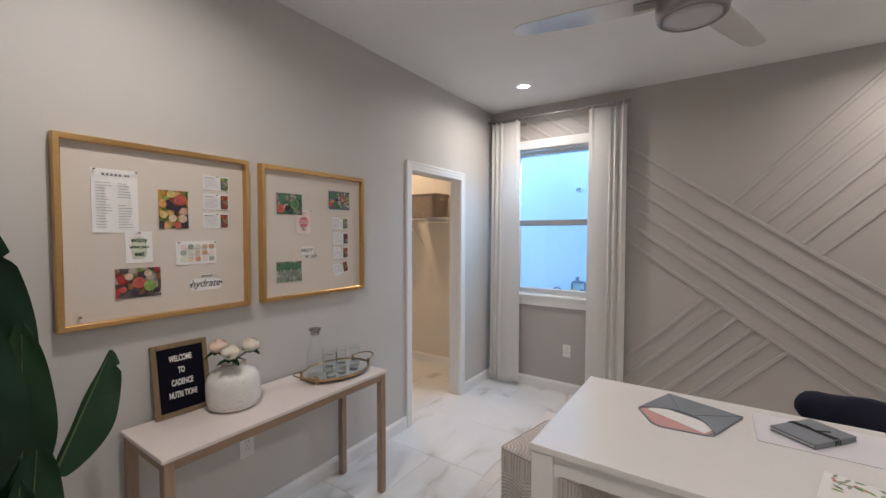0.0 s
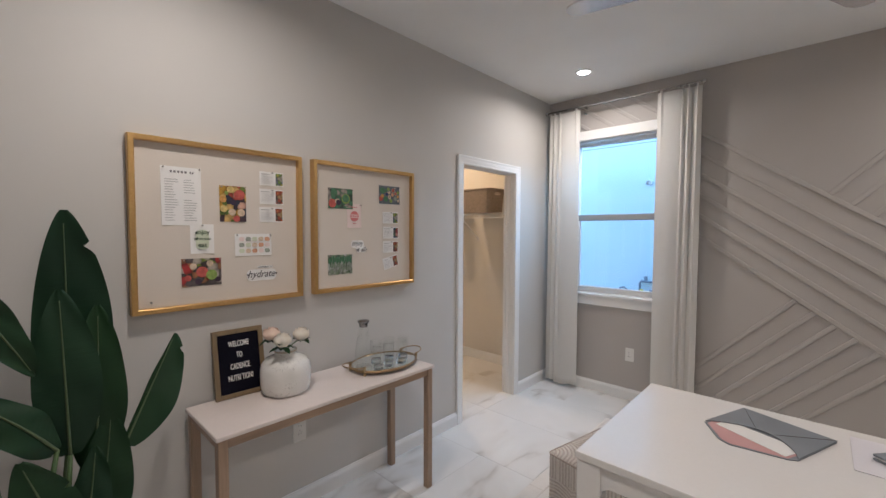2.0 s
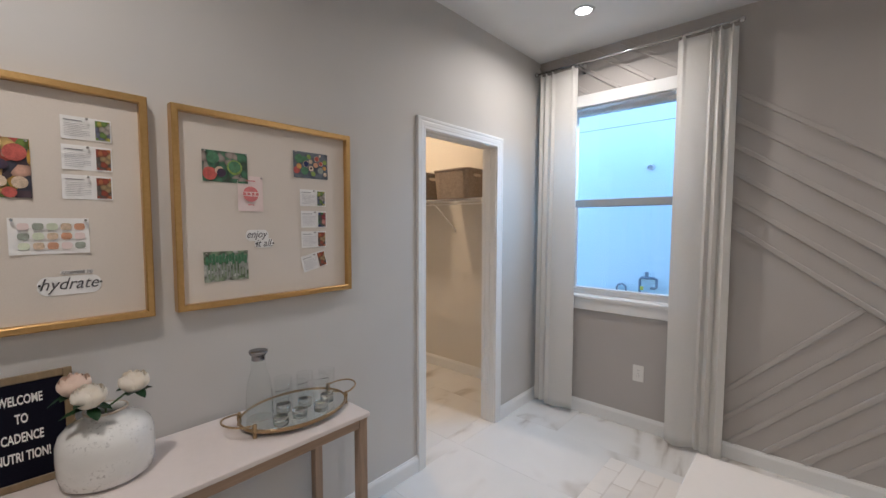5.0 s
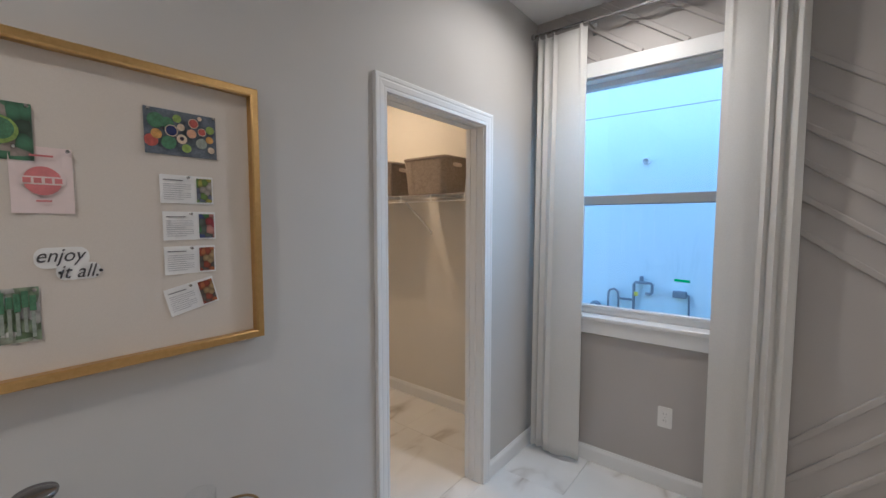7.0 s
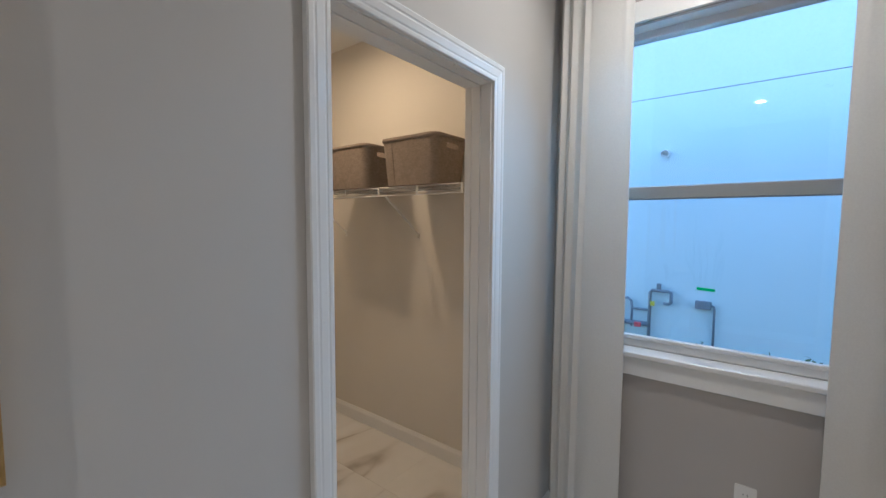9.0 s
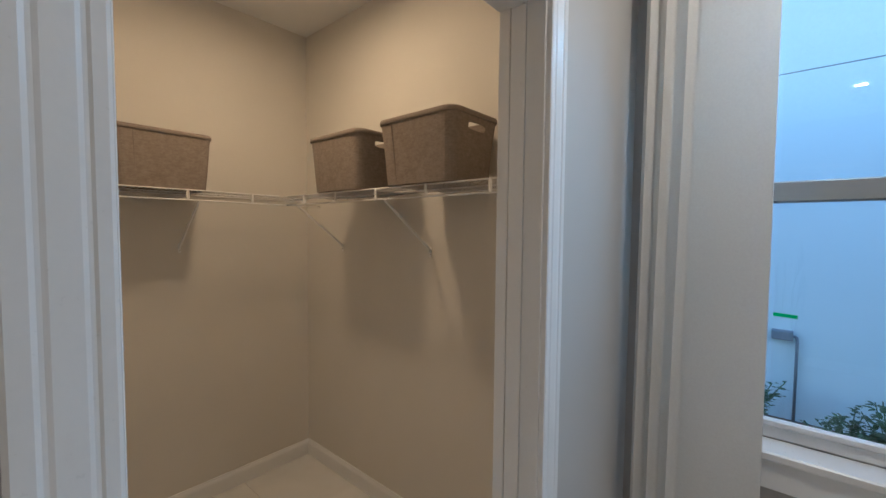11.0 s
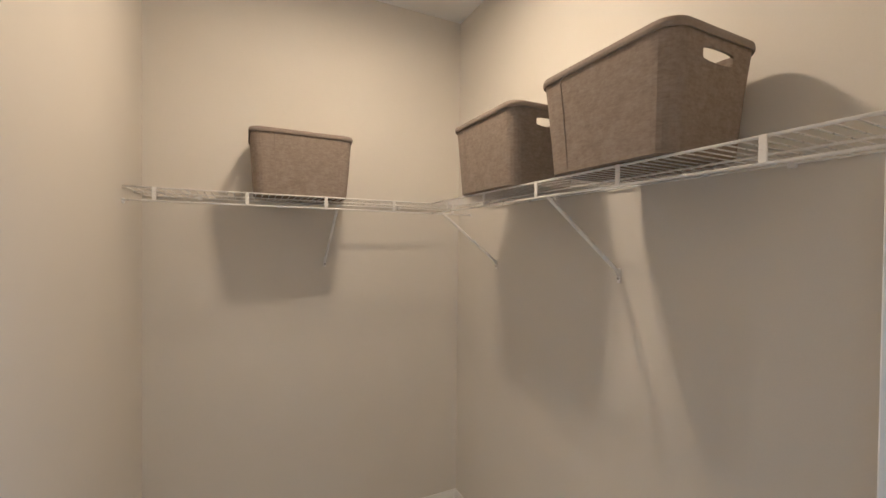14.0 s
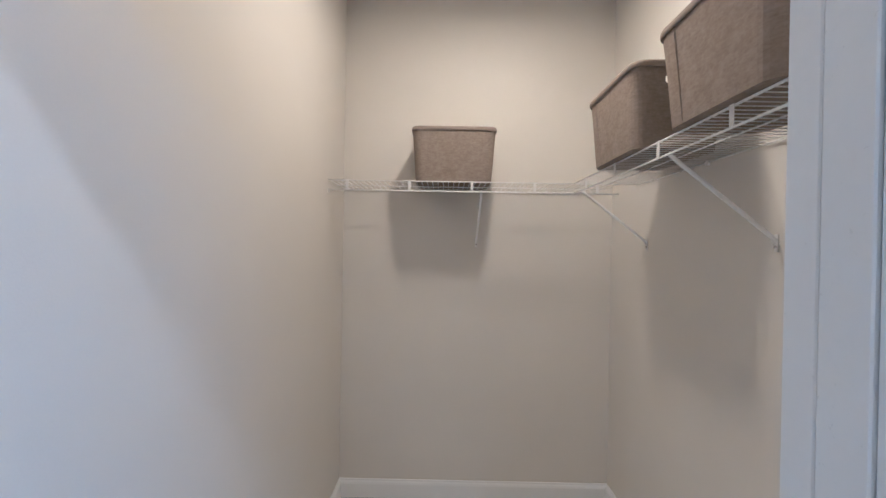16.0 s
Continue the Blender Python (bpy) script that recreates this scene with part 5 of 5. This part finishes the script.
ott = thing("ottoman", (1.361, 2.365, RUG_T), "cube ottoman in cream fabric with woven arches", "ottoman", turn=-12)
bm = block((-0.22, -0.22, 0.012), (0.22, 0.22, 0.441), 0.022, 3)
part("body", bm, ARCHES, ott, smooth=True)
pts = [(x, y, 0.432) for x, y in rounded(0.436, 0.436, 0.02, 3)]
part("piping", tube(bmesh.new(), pts + pts[:2], 0.004, 6), plain("taupe_piping", (0.40, 0.35, 0.31), 0.8), ott, "taupe piping", smooth=True)
for fx in (-0.17, 0.17):
    for fy in (-0.17, 0.17):
        part("foot", block((fx - 0.02, fy - 0.02, 0.0), (fx + 0.02, fy + 0.02, 0.0118)), SLOT, ott)

chair = thing("desk_chair", (2.45, 2.83, RUG_T), "navy velvet chair with a curved low back behind the desk", "chair", turn=140)


def chair_parts():
    bm = bmesh.new()
    lathe(bm, [(0.16, 0.40), (0.235, 0.405), (0.25, 0.43), (0.245, 0.465), (0.18, 0.48), (0.02, 0.482)], 36)
    part("seat", bm, NAVY, chair, smooth=True)
    for sx in (-0.12, 0.12):
        part("back_post", bar((sx, -0.235, 0.44), (sx, -0.255, 0.60), 0.012, 8), STRAP, chair, smooth=True)
    rings = []
    n = 28
    for i in range(n + 1):
        u = i / n * 2 - 1
        a = radians(-90 + u * 66)
        top = 0.728 + 0.012 * math.cos(u * 5.5) - 0.10 * max(0.0, abs(u) - 0.72)
        low = 0.54 + 0.08 * max(0.0, abs(u) - 0.55)
        ring = []
        for k in range(12):
            t = 2 * math.pi * k / 12
            r = 0.265 + 0.028 * math.cos(t) * min(1.0, (1.02 - abs(u)) * 9)
            z = (top + low) / 2 + (top - low) / 2 * math.sin(t) * min(1.0, 0.35 + (1.0 - abs(u)) * 6)
            ring.append((r * math.cos(a) * 1.05, r * math.sin(a), z))
        rings.append(ring)
    bm = bmesh.new()
    loft(bm, rings)
    bmesh.ops.recalc_face_normals(bm, faces=bm.faces)
    part("backrest", bm, NAVY, chair, smooth=True)
    for sx in (-1, 1):
        for sy in (-1, 1):
            part("leg", tube(bmesh.new(), [(sx * 0.21, sy * 0.21, 0.0), (sx * 0.15, sy * 0.15, 0.405)], 0.01, 10, [0.008, 0.014]), STRAP, chair, smooth=True)


chair_parts()

# things on the desk
env = thing("felt_envelope", (1.90, 2.36, DK), "open grey felt envelope with pink lining and white paper", "envelope", turn=-21)


def env_parts():
    w, h = 0.297, 0.265
    slabs = [(-w / 2, -h / 2), (w / 2, -h / 2), (w / 2, h / 2), (-w / 2, h / 2)]
    bm = bmesh.new()
    slab(bm, slabs, "z", 0.0005, 0.003)
    part("back", bm, FELT, env)
    mouth = [(-w / 2, -h / 2 + 0.004)]
    for i in range(13):
        t = i / 12
        mouth.append((-w / 2 + w * t, -h / 2 + 0.004 + 0.105 * math.sin(math.pi * t) ** 0.8))
    front = mouth[1:] + [(w / 2, h / 2), (-w / 2, h / 2)]
    bm = bmesh.new()
    slab(bm, front, "z", 0.0062, 0.0088)
    part("front_pocket", bm, FELT, env)
    bm = bmesh.new()
    slab(bm, [(-w / 2, -h / 2 + 0.001), (-w / 2 + 0.10, -h / 2 - 0.085), (-w / 2 + 0.14, -h / 2 - 0.093), (w / 2 - 0.02, -h / 2 - 0.022), (w / 2, -h / 2 + 0.001)], "z", 0.0005, 0.0032)
    flap = part("flap", bm, FELT, env)
    bm = bmesh.new()
    slab(bm, [(-w / 2 + 0.008, -h / 2 + 0.09), (-w / 2 + 0.012, -h / 2 + 0.001), (-w / 2 + 0.105, -h / 2 - 0.078), (-w / 2 + 0.14, -h / 2 - 0.085), (w / 2 - 0.022, -h / 2 - 0.016), (w / 2 - 0.01, -h / 2 + 0.09)], "z", 0.0033, 0.0042)
    part("pink_lining", bm, PINK, env, "dusty pink felt lining")
    bm = bmesh.new()
    slab(bm, [(-w / 2 + 0.035, -h / 2 + 0.09), (-w / 2 + 0.03, -h / 2 + 0.020), (w / 2 - 0.03, -h / 2 - 0.012), (w / 2 - 0.02, -h / 2 + 0.09)], "z", 0.0043, 0.0052)
    part("paper", bm, PAPER, env, "white paper inside")
    for p, q in (((w / 2, h / 2), (0.03, -0.02)), ((-w / 2, h / 2), (-0.03, -0.02))):
        part("seam", bar((p[0] * 0.97, p[1] * 0.97, 0.009), (q[0], q[1], 0.009), 0.0009, 5), STRAP, env)


env_parts()

mat = thing("desk_pad", (2.40, 2.382, DK), "thin pale white desk pad", "desk pad")
bm = bmesh.new()
slab(bm, rounded(0.56, 0.285, 0.008, 3), "z", 0.0004, 0.0028)
part("pad", bm, plain("pale_desk_pad", (0.74, 0.72, 0.76), 0.6, vary=0.03), mat)

book = thing("felt_notebook", (2.292, 2.392, DK + 0.003), "grey felt notebook cover tied with dark cords", "notebook", turn=-40)


def book_parts():
    w, h = 0.152, 0.212
    for z0, z1 in ((0.0, 0.007), (0.0125, 0.021)):
        part("cover", block((-w / 2, -h / 2, z0), (w / 2, h / 2, z1), 0.0032, 3), FELT, book, smooth=True)
    part("spine", block((w / 2 - 0.006, -h / 2 + 0.002, 0.0055), (w / 2 - 0.0005, h / 2 - 0.002, 0.0145), 0.002, 2), FELT, book)
    part("pages", block((-w / 2 + 0.006, -h / 2 + 0.005, 0.0072), (w / 2 - 0.0065, h / 2 - 0.005, 0.0123)), PAPER, book)
    for y in (0.006, 0.016, -0.006):
        part("cord", tube(bmesh.new(), [(-w / 2 - 0.002, y, 0.002), (-w / 2 - 0.002, y, 0.0205), (-w / 2 + 0.004, y, 0.0225), (0.0, y * 0.4, 0.0235), (w / 2 - 0.004, y, 0.0225), (w / 2 + 0.002, y, 0.0205), (w / 2 + 0.002, y, 0.002)], 0.0016, 6), STRAP, book)
    part("knot", tube(bmesh.new(), [(-0.035, 0.02, 0.0235), (-0.012, 0.004, 0.027), (0.012, -0.004, 0.027), (0.03, 0.045, 0.0235)], 0.0022, 6), STRAP, book)


book_parts()

leaflet = thing("booklet", (2.36, 1.985, DK), "white booklet with a painted floral cover", "booklet", turn=-14)
part("pages", block((-0.105, -0.095, 0.0005), (0.105, 0.095, 0.006), 0.001), PAPER, leaflet)
part("cover", block((-0.106, -0.096, 0.0062), (0.106, 0.096, 0.0072)), PAPER, leaflet)
rf = random.Random(31)
for k in range(34):
    bm = bmesh.new()
    berry = k % 6 == 0
    slab(bm, rounded(0.011, 0.010, 0.0049, 4) if berry else [(-0.015, 0.0), (-0.007, 0.0042), (0.004, 0.0048), (0.015, 0.0), (0.004, -0.0048), (-0.007, -0.0042)], "z", 0.0073 + 0.00002 * k, 0.0075 + 0.00002 * k)
    m = Matrix.Translation((rf.uniform(-0.085, 0.085), min(0.085, max(-0.06, rf.gauss(0.035, 0.035))), 0)) @ Matrix.Rotation(rf.uniform(0, 6.28), 4, "Z")
    part("printed_berry" if berry else "printed_leaf", turned(bm, m), ROSE_RED if berry else (DEEP_GREEN_P, LIME_P, SAGE_P)[k % 3], leaflet)

# ---- closet shelves and baskets ----
SZ = 1.688          # top of the shelf deck
LIP = 0.050


def wire_shelf(length, first_tie, label):
    """Along local x from 0 to length; the wall is at y = 0.3, the front lip at y = 0."""
    sh = thing("wire_shelf", (0, 0, 0), label, "wire shelf", "closet wire shelves")
    for nm, y, z, r in (("front_wire", 0.0, -0.003, 0.0032), ("lip_wire", -0.004, -LIP, 0.0034), ("middle_wire", 0.15, -0.0062, 0.0028), ("back_wire", 0.292, -0.0062, 0.0030)):
        part(nm, bar((0.0, y, z), (length, y, z), r, 8), WIRE, sh, smooth=True)
    bm = bmesh.new()
    n = int(length / 0.0254)
    for i in range(n + 1):
        x = 0.004 + i * (length - 0.008) / n
        tube(bm, [(x, 0.296, -0.0018), (x, 0.003, -0.0018), (x, -0.001, -0.006)], 0.0017, 5)
    tagged(part("deck_grid", bm, WIRE, sh, smooth=True), kind="stuff")
    k = first_tie
    while k < length:
        part("lip_tie", block((k - 0.0065, -0.0075, -LIP + 0.001), (k + 0.0065, -0.0035, -0.001), 0.001), WIRE, sh)
        k += 0.295
    return sh


def brace(x, sh):
    """A flat diagonal brace from the lip to the wall, with its screw."""
    pts = [(x, 0.002, -0.050), (x, 0.02, -0.064), (x, 0.285, -0.270), (x, 0.2955, -0.285)]
    b = part("brace", tube(bmesh.new(), pts, 0.0062, 8), WIRE, sh, smooth=True)
    part("brace_foot", block((x - 0.006, 0.2945, -0.310), (x + 0.006, 0.2985, -0.262), 0.001), WIRE, b)
    bm = bmesh.new()
    lathe(bm, [(0.004, 0.0), (0.004, 0.002), (0.0015, 0.003)], 10)
    part("screw", turned(bm, Matrix.Translation((x, 0.2945, -0.296)) @ Matrix.Rotation(radians(90), 4, "X")), CHROME, b)


back_shelf = wire_shelf(1.37, 0.090, "white wire shelf along the closet's back wall")
brace(0.727, back_shelf)
back_shelf.matrix_basis = Matrix.Translation((-1.715, 2.747, SZ)) @ Matrix.Rotation(radians(90), 4, "Z")
long_shelf = wire_shelf(1.595, 0.174, "white wire shelf along the closet's side wall")
for bx in (0.098, 0.808):
    brace(bx, long_shelf)
long_shelf.matrix_basis = Matrix.Translation((-1.715, 3.912, SZ))
for place, turn in (((-1.72, 2.7455, SZ - 0.05), 0), ((XB + 0.001, 2.95, SZ - 0.004), 0), ((XB + 0.001, 3.85, SZ - 0.004), 0), ((-1.2, YK - 0.001, SZ - 0.004), -90), ((-0.45, YK - 0.001, SZ - 0.004), -90)):
    clip = thing("shelf_clip", place, "small white plastic wall clip holding the wire shelf", "clip", "shelf wall clips", turn)
    part("clip_body", block((0.0, -0.008, -0.012), (0.012, 0.008, 0.006), 0.002), WIRE, clip)


def basket(place, turn, label, seed):
    """A tapered soft basket, long side along local x, hand holes in the short ends."""
    o = thing("storage_basket", place, label, "basket", "closet storage baskets", turn)
    wt, dt, wb, db, h, r = 0.402, 0.298, 0.362, 0.256, 0.254, 0.045
    seg = 6

    def ring(k, inset, z):
        w, d = wb + (wt - wb) * k - inset * 2, db + (dt - db) * k - inset * 2
        return [(x, y, z) for x, y in rounded(w, d, r - inset * 0.5, seg)]

    levels = [0.0, 0.25, 0.5, 0.74, 0.86, 1.0]
    bm = bmesh.new()
    rnd = random.Random(seed)
    outer = []
    for q in levels:
        sag = 1.0 + 0.010 * math.sin(q * 3.1 + seed)
        outer.append([(x * sag, y * sag, 0.001 + h * q) for x, y, z in ring(q, 0.0, 0)])
    inner = [[(x, y, 0.001 + h * q + (0.006 if q == 0 else 0)) for x, y, z in ring(q, 0.006, 0)] for q in levels]
    vo = [[bm.verts.new(p) for p in rg] for rg in outer]
    vi = [[bm.verts.new(p) for p in rg] for rg in inner]
    n = len(vo[0])

    def skip(j, i):
        # the hand hole: one face of the short ends between two levels
        return j == 3 and i in HOLES

    flat = [i for i in range(n) if abs((outer[0][i][0] + outer[0][(i + 1) % n][0]) / 2) > wb / 2 - 0.004 and abs(outer[0][i][1] - outer[0][(i + 1) % n][1]) > 0.05]
    HOLES = set(flat)
    for j in range(len(levels) - 1):
        for i in range(n):
            k = (i + 1) % n
            if skip(j, i):
                continue
            bm.faces.new((vo[j][i], vo[j][k], vo[j + 1][k], vo[j + 1][i]))
            bm.faces.new((vi[j][k], vi[j][i], vi[j + 1][i], vi[j + 1][k]))
    for i in range(n):
        k = (i + 1) % n
        bm.faces.new((vo[-1][i], vo[-1][k], vi[-1][k], vi[-1][i]))
    bm.faces.new(vo[0][::-1])
    bm.faces.new(vi[0])
    for i in HOLES:
        # fill round a smaller rounded slot
        k = (i + 1) % n
        for layer, vv, flip in ((0, vo, 1), (1, vi, -1)):
            a, b, c, d = vv[3][i].co, vv[3][k].co, vv[4][k].co, vv[4][i].co
            loop = []
            pts = rounded(0.56, 1.0, 0.2, 3)
            for u, v in rounded(0.52, 0.92, 0.2, 3):
                s1, t1 = u + 0.5, v + 0.5
                loop.append(a.lerp(b, s1).lerp(d.lerp(c, s1), t1))
            hv = [bm.verts.new(p) for p in loop]
            corner = [vv[3][i], vv[3][k], vv[4][k], vv[4][i]]
            m = len(hv)
            quarter = m // 4
            order = [2, 3, 0, 1]
            for qd in range(4):
                base = corner[order[qd]]
                for e in range(quarter - 1):
                    bm.faces.new((base, hv[qd * quarter + e], hv[qd * quarter + e + 1]))
                nxt = corner[order[(qd + 1) % 4]]
                bm.faces.new((base, hv[qd * quarter + quarter - 1], hv[(qd + 1) * quarter % m], nxt))
            if layer == 0:
                keep = hv
            else:
                for e in range(m):
                    bm.faces.new((keep[e], keep[(e + 1) % m], hv[(e + 1) % m], hv[e]))
    bmesh.ops.recalc_face_normals(bm, faces=bm.faces)
    part("body", bm, SUEDE, o)
    top = [(x, y, h + 0.001) for x, y in rounded(wt + 0.002, dt + 0.002, r, seg)]
    bm = bmesh.new()
    box_r = []
    for q in range(8):
        t = 2 * math.pi * q / 8
        box_r.append([(p[0] * (1 + 0.012 * math.cos(t)), p[1] * (1 + 0.017 * math.cos(t)), p[2] - 0.006 + 0.010 * math.sin(t)) for p in top])
    loft(bm, box_r + box_r[:1], True, False)
    bmesh.ops.recalc_face_normals(bm, faces=bm.faces)
    part("rim_binding", bm, BINDING, o, "brown bound rim", smooth=True)
    for s in (-1, 1):
        part("seam", bar((-wb * 0.28, s * (db / 2 + 0.0005), 0.004), (-wt * 0.28, s * (dt / 2 + 0.0005), h - 0.006), 0.0012, 5), BINDING, o)
    return o


basket((-1.860, 3.340, SZ), 90, "taupe suede storage basket alone on the back shelf", 1)
basket((-1.215, 4.011, SZ), 0, "taupe suede storage basket deeper in the closet corner", 2)
basket((-0.692, 4.011, SZ), 0, "taupe suede storage basket with cut hand hole near the doorway", 3)

# ---- outside the window ----
GZ = -0.27
tagged(part("ground", block((-60, YN + 0.21, GZ - 0.2), (60, 110, GZ)), MULCH), "dark bark mulch ground between the houses", "ground", kind="structure")
house = thing("neighbour_house", (0.0, 7.8, GZ), "pale stucco side wall of the neighbouring house, tinted for cyan daylight", "house")


def house_parts():
    w = part("wall", block((-12, 0.0, 0.0), (12, 0.3, 3.255)), STUCCO, house)
    part("upper_wall", block((-12, 0.012, 3.27), (12, 0.3, 5.2)), STUCCO, house)
    part("joint_strip", block((-12, 0.02, 3.2552), (12, 0.29, 3.2698)), PIPE, house, "thin dark expansion joint")
    bm = bmesh.new()
    slab(bm, [(-0.45, 5.20), (7.5, 8.4), (7.5, 8.2), (-0.45, 5.05)], "x", -12.4, 12.4)
    part("roof", bm, PIPE, house)


house_parts()
vent = thing("vent_pipe", (-0.10, 7.799, 2.32), "short white vent pipe stub through the stucco wall", "pipe")
bm = bmesh.new()
lathe(bm, [(0.045, 0.0), (0.045, 0.10), (0.038, 0.10), (0.036, 0.02), (0.01, 0.018)], 20)
part("stub", turned(bm, Matrix.Rotation(radians(100), 4, "X")), PLASTIC, vent, smooth=True)
tape = thing("tape_strip", (0.37, 7.799, 0.72), "strip of bright green tape on stucco", "tape")
part("strip", turned(block((-0.09, -0.002, -0.017), (0.09, 0.0, 0.017)), Matrix.Rotation(radians(3), 4, "Y")), GREEN_TAPE, tape)
ebox = thing("electrical_box", (0.36, 7.799, 0.54), "grey outdoor electrical box with conduit on stucco", "electrical box")
part("body", block((-0.085, -0.07, -0.045), (0.075, 0.0, 0.045), 0.008, 2), PIPE, ebox)
part("lid", block((-0.075, -0.076, -0.038), (0.065, -0.0705, 0.038), 0.004), PIPE, ebox)
part("conduit", tube(bmesh.new(), [(0.075, -0.035, 0.0), (0.10, -0.035, -0.01), (0.105, -0.035, -0.05), (0.105, -0.03, GZ - 0.54)], 0.013, 10), PIPE, ebox, smooth=True)
plumb = thing("water_valve_assembly", (-0.30, 7.74, GZ), "outdoor backflow pipes with red valve handles and yellow tag", "pipework")


def pipe_run(pts, r=0.018, m=PIPE, name="pipe"):
    part(name, tube(bmesh.new(), pts, r, 10), m, plumb, smooth=True)


pipe_run([(0.10, 0, 0.0), (0.10, 0, 0.90), (0.12, 0, 0.93), (0.30, 0, 0.93), (0.33, 0, 0.91), (0.33, 0, 0.80), (0.31, 0, 0.78), (0.25, 0, 0.78)], 0.02)
pipe_run([(-0.24, 0, 0.35), (-0.24, 0, 0.74), (-0.22, 0, 0.79), (-0.16, 0, 0.81), (-0.11, 0, 0.77), (-0.10, 0, 0.70), (-0.10, 0, 0.45)], 0.016)
pipe_run([(-0.30, 0, 0.50), (0.10, 0, 0.50)], 0.03, name="cross_pipe")
pipe_run([(-0.10, 0, 0.68), (0.10, 0, 0.68)], 0.016)
for x, w in ((-0.20, 0.05), (-0.02, 0.08)):
    part("valve_handle", block((x - w / 2, -0.06, 0.46), (x + w / 2, -0.03, 0.52), 0.008, 2), RED_TAG, plumb, "red valve handle")
part("yellow_tag", block((0.11, -0.03, 0.74), (0.16, -0.025, 0.80), 0.002), YELLOW_TAG, plumb, "yellow tag")
part("vent_cap", block((0.17, -0.015, 0.95), (0.22, 0.015, 1.02), 0.006, 2), PIPE, plumb)
bm = bmesh.new()
lathe(bm, [(0.07, -0.03), (0.085, -0.02), (0.085, 0.02), (0.07, 0.03), (0.02, 0.035)], 20)
part("hose_reel", turned(bm, Matrix.Translation((-0.42, 0, 0.52)) @ Matrix.Rotation(radians(90), 4, "X")), PIPE, plumb, smooth=True)
part("reel_post", bar((-0.42, 0, 0.0), (-0.42, 0, 0.46), 0.012, 8), PIPE, plumb)


def shrub(x, y, size, seed):
    rnd = random.Random(seed)
    o = thing("shrub", (x, y, GZ), "small leafy green shrub in the mulch bed", "shrub", "shrubs along the wall")
    stems, leaves = bmesh.new(), bmesh.new()
    for k in range(9):
        a = rnd.uniform(0, 6.28)
        tip = Vector((math.cos(a) * size * rnd.uniform(0.2, 0.75), math.sin(a) * size * rnd.uniform(0.2, 0.6), size * rnd.uniform(0.6, 1.25)))
        tube(stems, [(0, 0, -0.02), tuple(tip * 0.5 + Vector((0, 0, 0.03))), tuple(tip)], 0.004, 5)
        for q in range(26):
            f = rnd.uniform(0.2, 1.0)
            b = tip * f + Vector((rnd.gauss(0, 0.02), rnd.gauss(0, 0.02), rnd.gauss(0, 0.02)))
            leaf_blade(leaves, b, Vector((rnd.gauss(0, 1), rnd.gauss(0, 1), rnd.uniform(-0.2, 0.9))), size * rnd.uniform(0.13, 0.24), size * 0.10, 0.2, 3)
    part("stems", stems, STEM, o)
    tagged(part("leaves", leaves, SHRUB, o), kind="stuff")


for i, (x, y, k) in enumerate([(-0.45, 7.35, 0.30), (0.14, 7.40, 0.40), (0.62, 7.25, 0.22), (0.80, 7.35, 0.30), (1.02, 7.30, 0.42), (1.45, 7.35, 0.36), (-1.1, 7.35, 0.36)]):
    shrub(x, y, k, 20 + i)

# ---- floor tiles, last ----
TW, TL, GAP = 1.2, 0.6, 0.0011
TILE_MESH = {}


def tile(x0, x1, y0, y1):
    w, d = round(x1 - x0 - GAP, 4), round(y1 - y0 - GAP, 4)
    if w < 0.02 or d < 0.02:
        return
    if (w, d) not in TILE_MESH:
        bm = block((-w / 2, -d / 2, -0.009), (w / 2, d / 2, 0.0), 0.0008)
        me = bpy.data.meshes.new("tile")
        bm.to_mesh(me)
        bm.free()
        me.materials.append(MARBLE)
        TILE_MESH[w, d] = me
    ob = new("tile", TILE_MESH[w, d])
    ob.location = ((x0 + x1) / 2, (y0 + y1) / 2, 0.0)
    ob.parent = floor


def tiles(ax, bx, ay, by):
    row = math.floor((ay + 0.42) / TL)
    while row * TL - 0.42 < by:
        y0, y1 = max(ay, row * TL - 0.42), min(by, (row + 1) * TL - 0.42)
        x = -4.8 + (0.4 if row % 3 == 1 else 0.8 if row % 3 == 2 else 0.0)
        while x < bx:
            a, b = max(ax, x), min(bx, x + TW)
            if b > a and y1 > y0:
                tile(a, b, y0, y1)
            x += TW
        row += 1


tiles(0.0, X1, Y0, YN)
tiles(XB, -0.1165, YC, YK)
tiles(-0.1165, 0.0, DY0, DY1)
